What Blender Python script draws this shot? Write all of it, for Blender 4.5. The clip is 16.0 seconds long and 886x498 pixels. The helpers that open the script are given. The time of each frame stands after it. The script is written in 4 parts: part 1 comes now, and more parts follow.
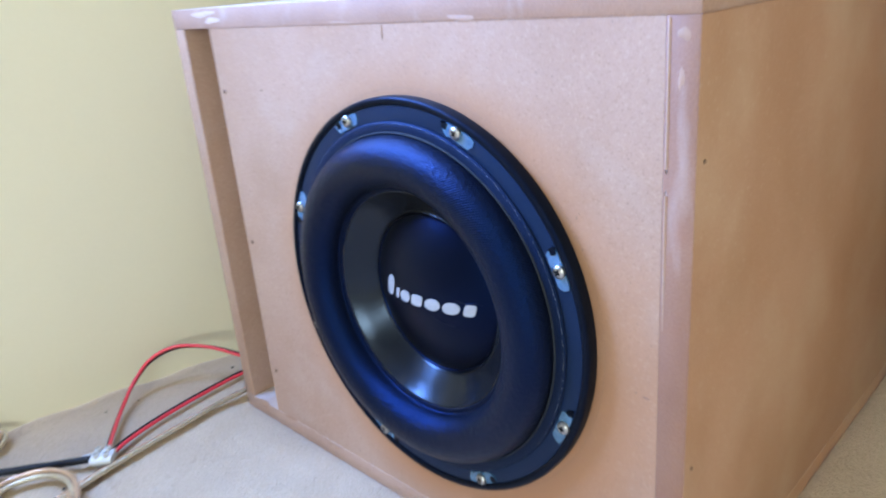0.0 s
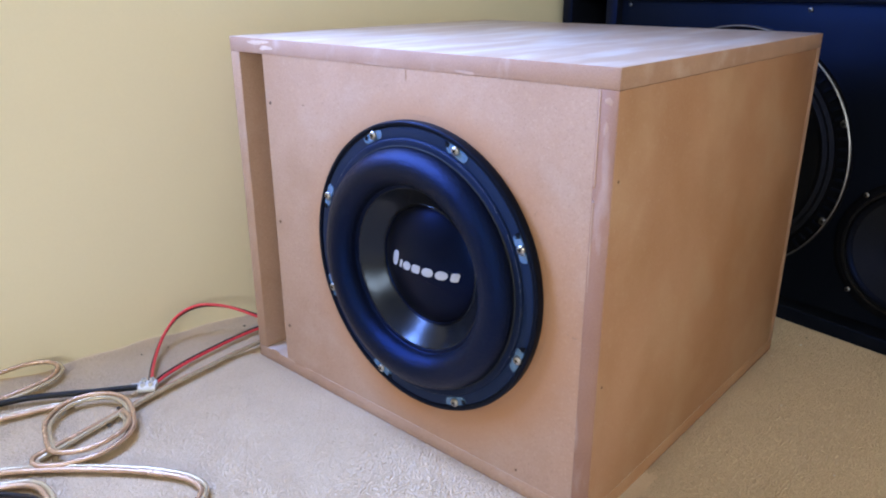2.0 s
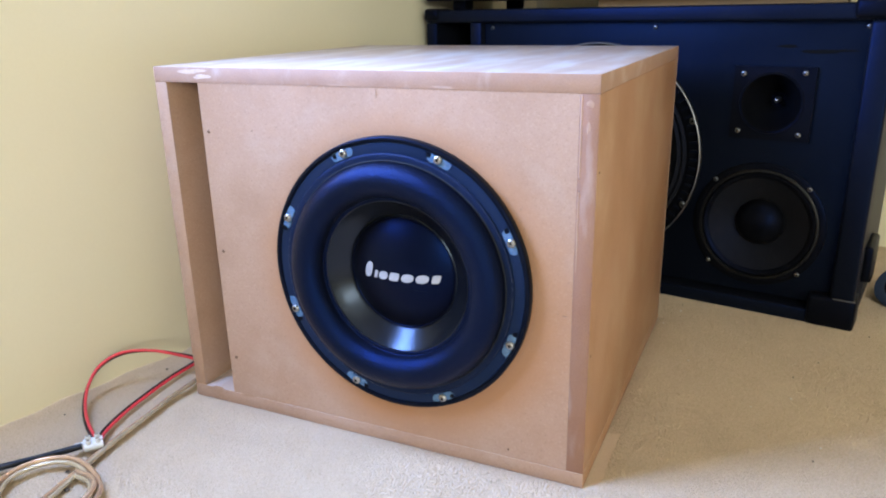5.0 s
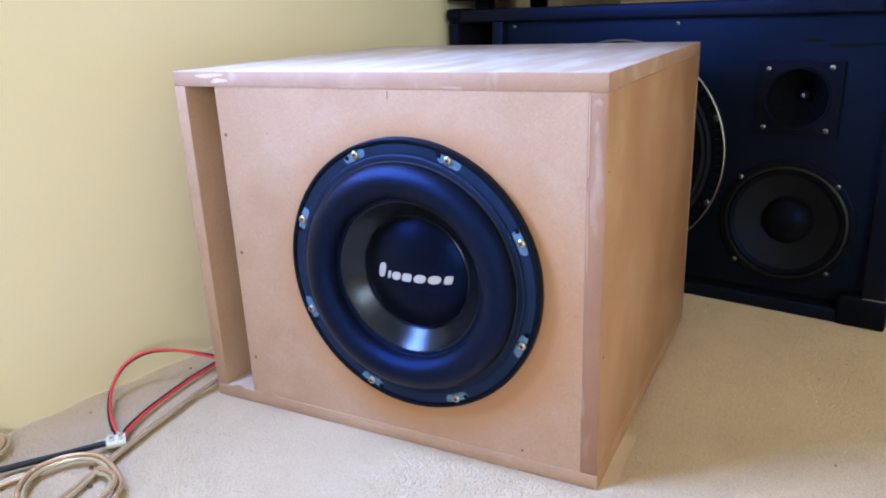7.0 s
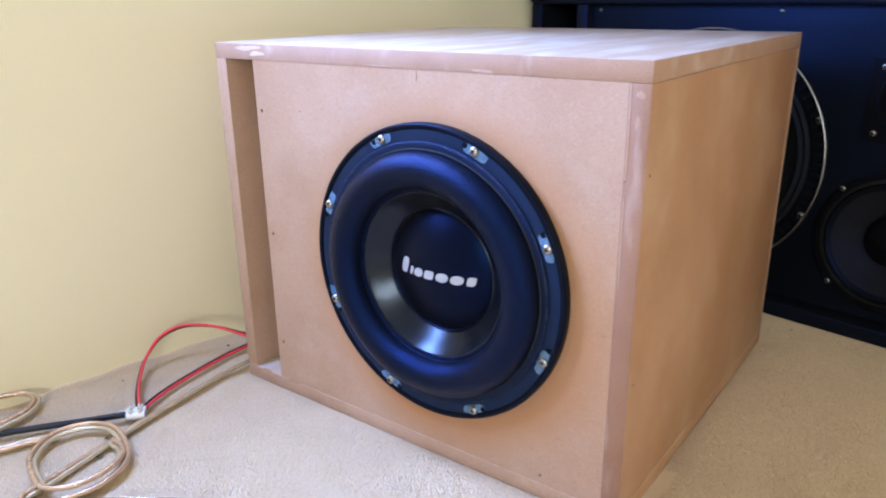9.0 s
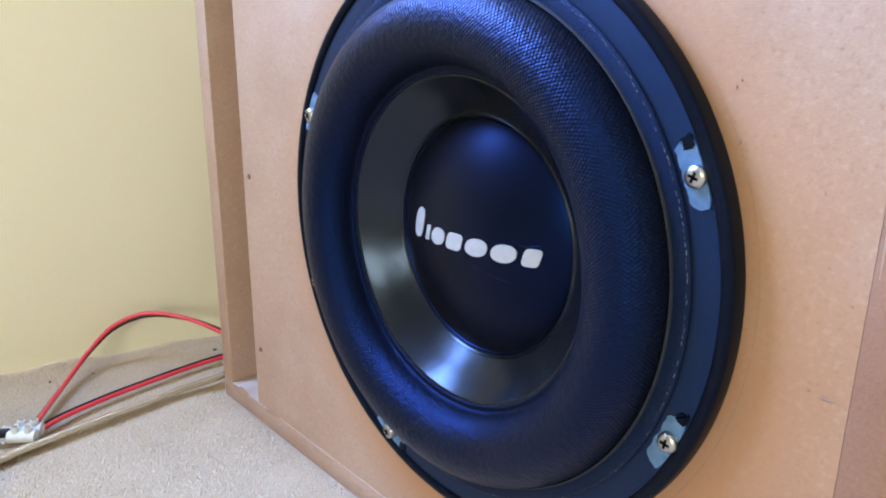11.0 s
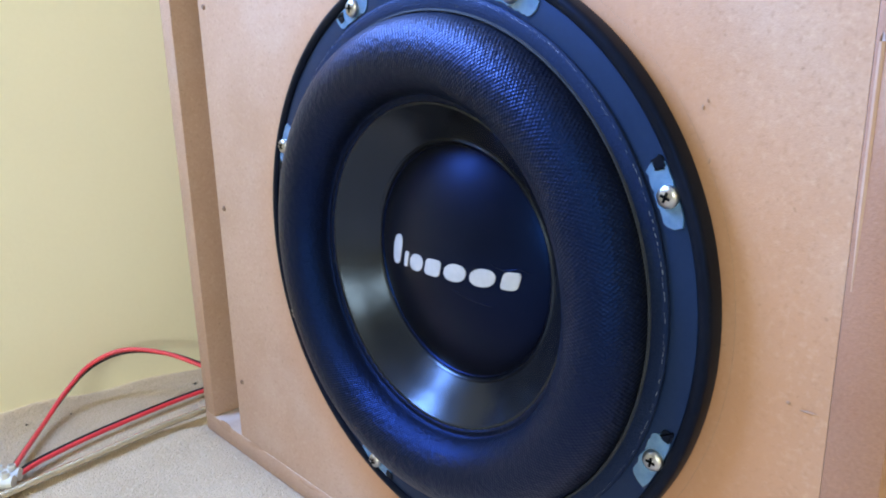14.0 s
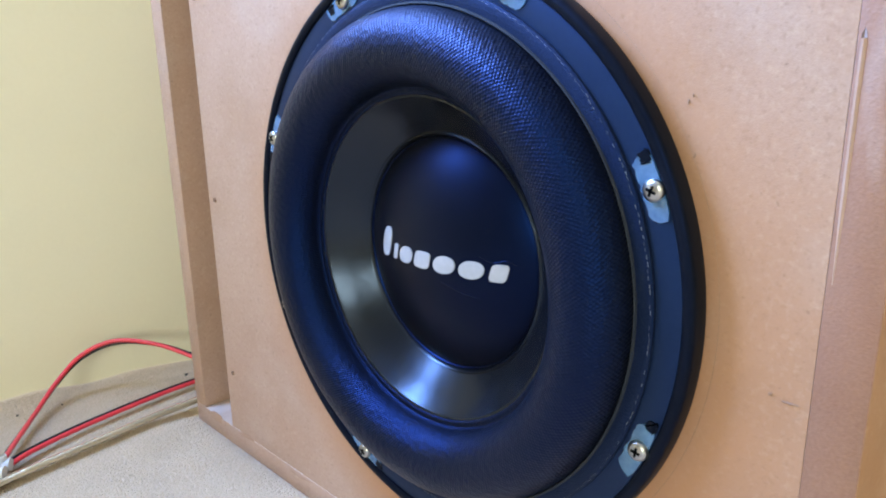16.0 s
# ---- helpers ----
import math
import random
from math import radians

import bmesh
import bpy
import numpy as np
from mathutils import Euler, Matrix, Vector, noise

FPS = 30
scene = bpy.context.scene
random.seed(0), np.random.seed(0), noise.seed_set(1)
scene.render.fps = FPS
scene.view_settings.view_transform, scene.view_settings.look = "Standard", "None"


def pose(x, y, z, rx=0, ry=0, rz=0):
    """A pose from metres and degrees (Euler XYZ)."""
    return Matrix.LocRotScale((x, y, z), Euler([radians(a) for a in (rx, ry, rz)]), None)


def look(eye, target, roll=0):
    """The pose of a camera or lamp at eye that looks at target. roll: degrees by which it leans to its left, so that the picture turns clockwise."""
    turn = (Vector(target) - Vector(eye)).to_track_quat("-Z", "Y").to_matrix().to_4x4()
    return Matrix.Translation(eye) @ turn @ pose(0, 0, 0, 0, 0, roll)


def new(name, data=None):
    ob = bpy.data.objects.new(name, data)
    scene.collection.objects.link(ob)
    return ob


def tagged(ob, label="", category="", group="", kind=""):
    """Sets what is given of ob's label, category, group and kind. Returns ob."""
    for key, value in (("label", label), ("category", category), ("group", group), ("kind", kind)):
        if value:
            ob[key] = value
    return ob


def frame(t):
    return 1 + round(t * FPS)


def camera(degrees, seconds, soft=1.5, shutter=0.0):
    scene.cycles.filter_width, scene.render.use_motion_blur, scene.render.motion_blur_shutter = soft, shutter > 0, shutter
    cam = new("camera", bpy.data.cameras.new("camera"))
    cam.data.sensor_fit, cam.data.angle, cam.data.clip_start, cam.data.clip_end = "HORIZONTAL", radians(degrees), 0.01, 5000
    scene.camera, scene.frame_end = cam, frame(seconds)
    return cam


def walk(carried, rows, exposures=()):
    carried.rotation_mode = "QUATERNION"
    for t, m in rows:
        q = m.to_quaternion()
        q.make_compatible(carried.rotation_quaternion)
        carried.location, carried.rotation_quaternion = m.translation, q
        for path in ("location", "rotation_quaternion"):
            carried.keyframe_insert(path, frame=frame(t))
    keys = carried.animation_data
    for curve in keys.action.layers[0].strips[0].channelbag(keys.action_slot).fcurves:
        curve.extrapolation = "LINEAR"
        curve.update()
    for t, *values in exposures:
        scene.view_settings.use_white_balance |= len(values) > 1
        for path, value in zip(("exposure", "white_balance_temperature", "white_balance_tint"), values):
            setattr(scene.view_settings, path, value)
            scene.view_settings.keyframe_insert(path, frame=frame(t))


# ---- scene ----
cam = camera(62.2, 16.0, soft=2.0, shutter=0.4)
PATH = [
    (0, (0.712, -0.353, 0.445), (-0.634, 0.956, -0.244), -4.9),
    (0.2, (0.756, -0.411, 0.462), (-0.604, 0.894, -0.207), -3.2),
    (0.5, (0.801, -0.485, 0.492), (-0.563, 0.819, -0.172), -2.9),
    (1, (0.826, -0.523, 0.501), (-0.478, 0.827, -0.189), -1.4),
    (1.5, (0.828, -0.523, 0.498), (-0.444, 0.853, -0.201), -0.8),
    (2, (0.828, -0.524, 0.501), (-0.43, 0.87, -0.187), -0.2),
    (2.3, (0.821, -0.551, 0.510), (-0.382, 0.887, -0.187), 1.7),
    (2.5, (0.793, -0.593, 0.51), (-0.345, 0.902, -0.173), 2.6),
    (2.7, (0.752, -0.633, 0.505), (-0.271, 0.932, -0.204), 2.1),
    (2.8, (0.728, -0.649, 0.508), (-0.215, 0.979, -0.169), 2.2),
    (3, (0.697, -0.672, 0.495), (-0.172, 1.03, -0.094), 0.5),
    (3.5, (0.687, -0.686, 0.495), (-0.098, 1.053, -0.104), -0.5),
    (4, (0.692, -0.689, 0.495), (-0.12, 1.034, -0.116), -1.0),
    (4.2, (0.692, -0.687, 0.495), (-0.108, 1.04, -0.119), -0.8),
    (6.5, (0.711, -0.675, 0.497), (-0.126, 1.03, -0.13), -2.5),
    (7, (0.719, -0.668, 0.496), (-0.17, 1.013, -0.123), -2.3),
    (7.5, (0.742, -0.639, 0.495), (-0.243, 0.988, -0.124), -2.0),
    (8, (0.771, -0.596, 0.491), (-0.297, 0.957, -0.179), -1.7),
    (8.5, (0.777, -0.579, 0.49), (-0.309, 0.954, -0.193), -0.8),
    (8.7, (0.774, -0.58, 0.491), (-0.324, 0.951, -0.18), -0.7),
    (10.8, (0.603, -0.27, 0.331), (-0.82, 1.024, -0.216), 0.7),
    (11, (0.602, -0.264, 0.32), (-0.832, 1.013, -0.239), 0.6),
    (11.5, (0.602, -0.265, 0.319), (-0.837, 1.019, -0.212), 0.3),
    (12, (0.602, -0.264, 0.32), (-0.838, 1.017, -0.215), -0.5),
    (12.5, (0.601, -0.263, 0.32), (-0.834, 1.033, -0.19), -0.9),
    (13, (0.602, -0.264, 0.322), (-0.821, 1.049, -0.181), -1.1),
    (13.5, (0.602, -0.263, 0.323), (-0.809, 1.061, -0.182), -1.3),
    (14, (0.602, -0.264, 0.324), (-0.802, 1.066, -0.186), -1.3),
    (14.5, (0.604, -0.265, 0.326), (-0.799, 1.064, -0.187), -1.4),
    (15, (0.605, -0.265, 0.325), (-0.786, 1.071, -0.204), -1.2),
    (15.5, (0.604, -0.265, 0.326), (-0.781, 1.077, -0.205), -1.0),
    (16, (0.605, -0.264, 0.325), (-0.782, 1.075, -0.208), -1.0),
]
walk(cam, [(t, look(eye, target, roll)) for t, eye, target, roll in PATH],
     [(0, 0.10, 5080, 3), (0.5, -0.03, 5230, 7), (1, -0.18, 5600, 10), (2, -0.18, 5650, 11), (3, -0.13, 5900, 10), (4.2, 0.04, 5800, 7), (6.5, 0.08, 5780, 6), (8.7, 0.08, 5750, 10), (10.8, 0.14, 5720, 4), (11.5, 0.15, 5650, 1), (16, 0.17, 5580, 0)])

# ---- world, window light ----
world = bpy.data.worlds.new("sky")
scene.world = world
world.use_nodes = True
wn = world.node_tree.nodes
sky = wn.new("ShaderNodeTexSky")
sky.sky_type, sky.sun_disc = "NISHITA", False
sky.sun_elevation, sky.sun_rotation = radians(50), radians(60)
world.node_tree.links.new(sky.outputs[0], wn["Background"].inputs[0])
wn["Background"].inputs[1].default_value = 0.12

# a bright window in the far wall, and a window to the blue sky in the wall beside the box
WIN = dict(x0=2.2, x1=4.4, z0=0.80, z1=2.00, y=-4.0)
lamp = bpy.data.lights.new("window_daylight", "AREA")
lamp.shape, lamp.size, lamp.size_y = "RECTANGLE", WIN["x1"] - WIN["x0"], WIN["z1"] - WIN["z0"]
lamp.energy, lamp.color = 122.0, (1.0, 0.965, 0.80)
daylight = new("window_daylight", lamp)
daylight.matrix_world = look(((WIN["x0"] + WIN["x1"]) / 2, WIN["y"] - 0.02, (WIN["z0"] + WIN["z1"]) / 2),
                             ((WIN["x0"] + WIN["x1"]) / 2, 0, (WIN["z0"] + WIN["z1"]) / 2))
WALL_C, WALL_M = -0.121, 0.185


def wall_x(y):
    return WALL_C + WALL_M * y


SIDE = dict(y0=-0.66, y1=-0.06, z0=0.70, z1=1.18)
lamp2 = bpy.data.lights.new("sky_window_daylight", "AREA")
lamp2.shape, lamp2.size, lamp2.size_y = "RECTANGLE", SIDE["y1"] - SIDE["y0"], SIDE["z1"] - SIDE["z0"]
lamp2.energy, lamp2.color = 50.0, (0.35, 0.50, 1.0)
ym, zm = (SIDE["y0"] + SIDE["y1"]) / 2, (SIDE["z0"] + SIDE["z1"]) / 2
daylight2 = new("sky_window_daylight", lamp2)
daylight2.matrix_world = look((wall_x(ym) + 0.040, ym, zm), (wall_x(ym) + 1.040, ym - WALL_M, zm - 0.11))


# ---- materials ----
def mat(name, a, b, rough=0.5, fine=400.0, coarse=6.0, amount=0.5, bump=0.1, bump_scale=None, metal=0.0,
        rough_var=0.1, spec=0.5, stretch=(1, 1, 1), coat=0.0, tint=None, random_island=0.0, random_object=0.0, depth=0.001):
    """Two colours mixed by grain and by broad stains, with a fine relief."""
    m = bpy.data.materials.new(name)
    m.use_nodes = True
    nt = m.node_tree
    n, l = nt.nodes, nt.links
    bs = n["Principled BSDF"]
    tc, mp = n.new("ShaderNodeTexCoord"), n.new("ShaderNodeMapping")
    mp.inputs["Scale"].default_value = stretch
    l.new(tc.outputs["Object"], mp.inputs[0])
    f, c = n.new("ShaderNodeTexNoise"), n.new("ShaderNodeTexNoise")
    f.inputs["Scale"].default_value, c.inputs["Scale"].default_value = fine, coarse
    f.inputs["Detail"].default_value, c.inputs["Detail"].default_value = 4, 5
    for t in (f, c):
        l.new(mp.outputs[0], t.inputs["Vector"])
    mx = n.new("ShaderNodeMix")
    mx.inputs[0].default_value = amount
    l.new(c.outputs[0], mx.inputs[2])
    l.new(f.outputs[0], mx.inputs[3])
    out = mx.outputs[0]
    if random_island or random_object:
        src = n.new("ShaderNodeNewGeometry").outputs["Random Per Island"] if random_island else n.new("ShaderNodeObjectInfo").outputs["Random"]
        m2 = n.new("ShaderNodeMix")
        m2.inputs[0].default_value = random_island or random_object
        l.new(out, m2.inputs[2])
        l.new(src, m2.inputs[3])
        out = m2.outputs[0]
    ramp = n.new("ShaderNodeValToRGB")
    ramp.color_ramp.elements[0].position, ramp.color_ramp.elements[1].position = 0.3, 0.7
    ramp.color_ramp.elements[0].color, ramp.color_ramp.elements[1].color = (*a, 1), (*b, 1)
    l.new(out, ramp.inputs[0])
    l.new(ramp.outputs[0], bs.inputs["Base Color"])
    rr = n.new("ShaderNodeMapRange")
    rr.inputs[3].default_value, rr.inputs[4].default_value = rough - rough_var, rough + rough_var
    l.new(c.outputs[0], rr.inputs[0])
    l.new(rr.outputs[0], bs.inputs["Roughness"])
    bs.inputs["Metallic"].default_value, bs.inputs["Specular IOR Level"].default_value = metal, spec
    bs.inputs["Coat Weight"].default_value = coat
    if tint:
        bs.inputs["Specular Tint"].default_value = (*tint, 1)
    if bump:
        bp = n.new("ShaderNodeBump")
        bp.inputs["Strength"].default_value, bp.inputs["Distance"].default_value = bump, depth
        h = f
        if bump_scale:
            h = n.new("ShaderNodeTexNoise")
            h.inputs["Scale"].default_value, h.inputs["Detail"].default_value = bump_scale, 3
            l.new(mp.outputs[0], h.inputs["Vector"])
        l.new(h.outputs[0], bp.inputs["Height"])
        l.new(bp.outputs[0], bs.inputs["Normal"])
    return m


def layer_colour(m, colour, scale, low, high, stretch=(1, 1, 1), strength=0.6, detail=4):
    """Stains of another colour over a material, where a noise is high."""
    nt = m.node_tree
    n, l = nt.nodes, nt.links
    bs = n["Principled BSDF"]
    was = bs.inputs["Base Color"].links[0].from_socket
    tc, mp, t, r, mx = (n.new("ShaderNode" + k) for k in ("TexCoord", "Mapping", "TexNoise", "MapRange", "Mix"))
    mx.data_type = "RGBA"
    mp.inputs["Scale"].default_value = stretch
    mp.inputs["Location"].default_value = (scale * 0.37, low * 7.1, high * 3.3)
    t.inputs["Scale"].default_value, t.inputs["Detail"].default_value = scale, detail
    l.new(tc.outputs["Object"], mp.inputs[0])
    l.new(mp.outputs[0], t.inputs["Vector"])
    l.new(t.outputs[0], r.inputs[0])
    r.inputs[1].default_value, r.inputs[2].default_value, r.inputs[4].default_value = low, high, strength
    l.new(r.outputs[0], mx.inputs[0])
    l.new(was, mx.inputs[6])
    mx.inputs[7].default_value = (*colour, 1)
    l.new(mx.outputs[2], bs.inputs["Base Color"])
    return m


def weave(m, around, across, strength, depth):
    """A woven relief that follows the turn of a revolved part (its UV map)."""
    nt = m.node_tree
    n, l = nt.nodes, nt.links
    bs = n["Principled BSDF"]
    uv, sp = n.new("ShaderNodeUVMap"), n.new("ShaderNodeSeparateXYZ")
    l.new(uv.outputs[0], sp.inputs[0])
    waves = []
    for socket, k in ((sp.outputs[0], around), (sp.outputs[1], across)):
        mu, si = n.new("ShaderNodeMath"), n.new("ShaderNodeMath")
        mu.operation, si.operation = "MULTIPLY", "SINE"
        mu.inputs[1].default_value = k * 2 * math.pi
        l.new(socket, mu.inputs[0])
        l.new(mu.outputs[0], si.inputs[0])
        waves.append(si.outputs[0])
    pr = n.new("ShaderNodeMath")
    pr.operation = "MULTIPLY"
    l.new(waves[0], pr.inputs[0])
    l.new(waves[1], pr.inputs[1])
    tc, un, ad = n.new("ShaderNodeTexCoord"), n.new("ShaderNodeTexNoise"), n.new("ShaderNodeMath")
    un.inputs["Scale"].default_value, un.inputs["Detail"].default_value = 300, 4
    ad.operation = "MULTIPLY_ADD"
    ad.inputs[1].default_value = 7.0
    l.new(tc.outputs["Object"], un.inputs["Vector"])
    l.new(un.outputs[0], ad.inputs[0])
    l.new(pr.outputs[0], ad.inputs[2])
    bp = n.new("ShaderNodeBump")
    bp.inputs["Strength"].default_value, bp.inputs["Distance"].default_value = strength, depth
    l.new(ad.outputs[0], bp.inputs["Height"])
    if bs.inputs["Normal"].links:
        l.new(bs.inputs["Normal"].links[0].from_socket, bp.inputs["Normal"])
    l.new(bp.outputs[0], bs.inputs["Normal"])
    return m


SKY_TINT = (0.09, 0.24, 1.0)  # black finishes: the sky window's blue put into their gloss
SKY_GLOSS = (0.06, 0.20, 1.0)  # the same for the rubber and paper of the big driver: a fainter blue
def mdf(name, k=1.0):
    """Raw MDF: fine fibre specks over soft blotches."""
    m = mat(name, (0.395 * k, 0.238 * k, 0.148 * k), (0.48 * k, 0.318 * k, 0.218 * k), 0.46, 900, 7, 0.45, 0.12, 1400, random_object=0.05, spec=0.7)
    layer_colour(m, (0.41 * k, 0.205 * k, 0.092 * k), 2.6, 0.42, 0.62, (1, 1, 1.2), 0.55)
    layer_colour(m, (0.33 * k, 0.165 * k, 0.072 * k), 6, 0.54, 0.75, (1, 1, 0.7), 0.35)
    layer_colour(m, (0.30 * k, 0.160 * k, 0.078 * k), 13, 0.50, 0.72, (1, 1, 1), 0.30, 9)
    layer_colour(m, (0.56 * k, 0.46 * k, 0.37 * k), 19, 0.56, 0.80, (1, 1, 1.2), 0.22, 9)
    layer_colour(m, (0.56 * k, 0.41 * k, 0.28 * k), 420, 0.54, 0.74, (1, 1, 1), 0.34, 3)
    layer_colour(m, (0.28 * k, 0.15 * k, 0.08 * k), 480, 0.56, 0.76, (1, 1, 1), 0.40, 2)
    layer_colour(m, (0.16, 0.095, 0.055), 300, 0.74, 0.80, (1, 1, 1), 0.40, 1)
    return m


def ring_colour(m, centre, r0, r1, colour, strength):
    """Another colour in a ring round a point of the front, broken up by noise."""
    nt = m.node_tree
    n, l = nt.nodes, nt.links
    bs = n["Principled BSDF"]
    was = bs.inputs["Base Color"].links[0].from_socket
    tc, sub, ln, mr, no, mu, mx = (n.new("ShaderNode" + k) for k in ("TexCoord", "VectorMath", "VectorMath", "MapRange", "TexNoise", "Math", "Mix"))
    sub.operation, ln.operation, mu.operation, mx.data_type = "SUBTRACT", "LENGTH", "MULTIPLY", "RGBA"
    sub.inputs[1].default_value = centre
    l.new(tc.outputs["Object"], sub.inputs[0])
    l.new(sub.outputs[0], ln.inputs[0])
    l.new(ln.outputs["Value"], mr.inputs[0])
    mr.interpolation_type = "SMOOTHSTEP"
    mr.inputs[1].default_value, mr.inputs[2].default_value, mr.inputs[3].default_value, mr.inputs[4].default_value = r0, r1, strength, 0.0
    no.inputs["Scale"].default_value, no.inputs["Detail"].default_value = 5.5, 3
    l.new(tc.outputs["Object"], no.inputs["Vector"])
    l.new(no.outputs[0], mu.inputs[0])
    l.new(mr.outputs[0], mu.inputs[1])
    l.new(mu.outputs[0], mx.inputs[0])
    l.new(was, mx.inputs[6])
    mx.inputs[7].default_value = (*colour, 1)
    l.new(mx.outputs[2], bs.inputs["Base Color"])
    return m


M_MDF = mdf("mdf_board")
M_FRONT = ring_colour(mdf("mdf_baffle"), (0.33, 0.0, 0.20), 0.152, 0.212, (0.42, 0.200, 0.080), 1.5)
# browner, blotchy tone for the faces that look to the right
M_SIDE = mat("mdf_board_brown", (0.355, 0.176, 0.084), (0.475, 0.278, 0.158), 0.50, 700, 5, 0.3, 0.10, 1400, stretch=(1, 1.1, 0.95))
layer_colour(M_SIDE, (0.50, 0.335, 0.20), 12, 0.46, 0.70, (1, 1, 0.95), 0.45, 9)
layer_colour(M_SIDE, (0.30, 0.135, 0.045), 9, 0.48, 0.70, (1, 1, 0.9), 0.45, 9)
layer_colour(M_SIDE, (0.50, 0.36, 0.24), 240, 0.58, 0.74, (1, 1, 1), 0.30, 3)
# right front edge: darker and redder than the baffle, with pale scuffs
M_STRIP = mat("mdf_dark_edge", (0.255, 0.124, 0.066), (0.35, 0.190, 0.112), 0.6, 600, 18, 0.5, 0.25, 900)
layer_colour(M_STRIP, (0.54, 0.42, 0.34), 26, 0.54, 0.70, (2.0, 1, 0.55), 0.36, 10)
layer_colour(M_STRIP, (0.27, 0.125, 0.07), 40, 0.54, 0.72, (1, 1, 0.5), 0.45, 6)
# up faces: sky sheen put into the pale colour, dusty on the port floor
M_TOP = mat("mdf_board_dust_sheen", (0.48, 0.34, 0.24), (0.62, 0.50, 0.40), 0.36, 700, 5, 0.3, 0.08, 1400, stretch=(1.5, 0.6, 1))
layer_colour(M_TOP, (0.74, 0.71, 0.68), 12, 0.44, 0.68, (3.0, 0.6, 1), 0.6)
M_CUT = mat("mdf_cut_edge", (0.33, 0.188, 0.120), (0.45, 0.29, 0.20), 0.65, 600, 25, 0.5, 0.25, 900, stretch=(1, 1, 1))
layer_colour(M_CUT, (0.62, 0.53, 0.46), 34, 0.57, 0.76, (1.6, 1, 0.7), 0.32, 10)
layer_colour(M_CUT, (0.42, 0.20, 0.10), 13, 0.56, 0.72, (1, 1, 1), 0.4)
M_FILL = mat("wood_filler", (0.50, 0.355, 0.255), (0.64, 0.51, 0.41), 0.6, 300, 60, 0.5, 0.3, 500)
M_SCUFF = mat("pale_scuff", (0.39, 0.235, 0.145), (0.45, 0.295, 0.20), 0.6, 300, 60, 0.5, 0.2, 500)
M_HOLE = mat("dark_hole", (0.13, 0.075, 0.045), (0.22, 0.13, 0.075), 0.8, 800, 90, 0.5, 0.0)
M_PENCIL = mat("pencil", (0.28, 0.165, 0.10), (0.35, 0.22, 0.14), 0.7, 800, 90, 0.5, 0.0)

M_WALL = mat("cream_wall", (0.84, 0.76, 0.53), (0.88, 0.80, 0.57), 0.6, 260, 2.2, 0.3, 0.10, 320)
# unseen walls, coloured darker than cream to cut the bounced light
M_FAR = mat("far_wall_dimmed", (0.42, 0.37, 0.26), (0.48, 0.42, 0.30), 0.7, 200, 3, 0.3, 0.1)
M_WHITE = mat("ceiling_paint", (0.66, 0.65, 0.62), (0.72, 0.71, 0.68), 0.8, 200, 3, 0.3, 0.1)
M_CARPET = mat("carpet_backing", (0.70, 0.545, 0.36), (0.78, 0.625, 0.435), 0.95, 300, 8, 0.6, 0.4, 700, spec=0.1, depth=0.002)
M_PILE = mat("carpet_pile", (0.645, 0.50, 0.325), (0.765, 0.615, 0.42), 0.9, 500, 9, 0.4, 0.0, spec=0.10, random_island=0.32)
layer_colour(M_PILE, (0.56, 0.44, 0.30), 5, 0.48, 0.72, (1, 1, 1), 0.45)

# driver blacks: specular tints carry the blue of the reflected sky
M_RIM = mat("black_steel_rim", (0.0040, 0.0044, 0.0056), (0.0080, 0.0088, 0.0112), 0.40, 500, 20, 0.5, 0.04, 900, spec=0.14, tint=SKY_TINT)
M_FLANGE = mat("satin_black_flange", (0.007, 0.011, 0.022), (0.012, 0.018, 0.034), 0.50, 500, 18, 0.4, 0.06, 1200, spec=0.66, tint=(0.11, 0.28, 1.0))
M_GASKET = mat("felt_gasket", (0.005, 0.007, 0.013), (0.012, 0.016, 0.026), 0.62, 900, 30, 0.6, 0.5, 1100, spec=0.5, tint=SKY_TINT)
M_SURR = weave(mat("woven_surround", (0.0028, 0.0032, 0.0044), (0.0056, 0.0064, 0.0088), 0.40, 700, 14, 0.4, 0.0, spec=0.44, tint=SKY_GLOSS), 390, 25, 0.25, 0.0006)
M_CONE = mat("moulded_cone", (0.0030, 0.0032, 0.0038), (0.0060, 0.0064, 0.0074), 0.23, 300, 30, 0.4, 0.08, 160, spec=0.48, tint=(0.62, 0.74, 1.0))
M_CAP = mat("dust_cap", (0.0024, 0.0024, 0.0032), (0.0044, 0.0044, 0.0056), 0.38, 300, 25, 0.4, 0.04, 60, spec=0.31, tint=SKY_GLOSS)
M_SILVER = mat("silver_print", (0.40, 0.40, 0.42), (0.52, 0.52, 0.54), 0.4, 300, 60, 0.4, 0.0, metal=0.2)
M_THREAD = mat("grey_thread", (0.12, 0.13, 0.16), (0.36, 0.38, 0.42), 0.7, 800, 200, 0.5, 0.0, random_island=0.7)
M_SELV = mat("grey_selvedge", (0.006, 0.008, 0.014), (0.022, 0.026, 0.036), 0.8, 900, 60, 0.6, 0.4, 900)
M_STEEL = mat("screw_steel", (0.40, 0.38, 0.35), (0.54, 0.52, 0.48), 0.34, 500, 200, 0.5, 0.05, metal=1.0)
M_DULL = mat("dull_screw_steel", (0.16, 0.16, 0.16), (0.30, 0.30, 0.30), 0.4, 500, 200, 0.5, 0.05, metal=1.0)
M_PAD = mat("glossy_blue_pad", (0.04, 0.10, 0.21), (0.11, 0.21, 0.36), 0.15, 250, 90, 0.5, 0.10, 200, coat=0.6)
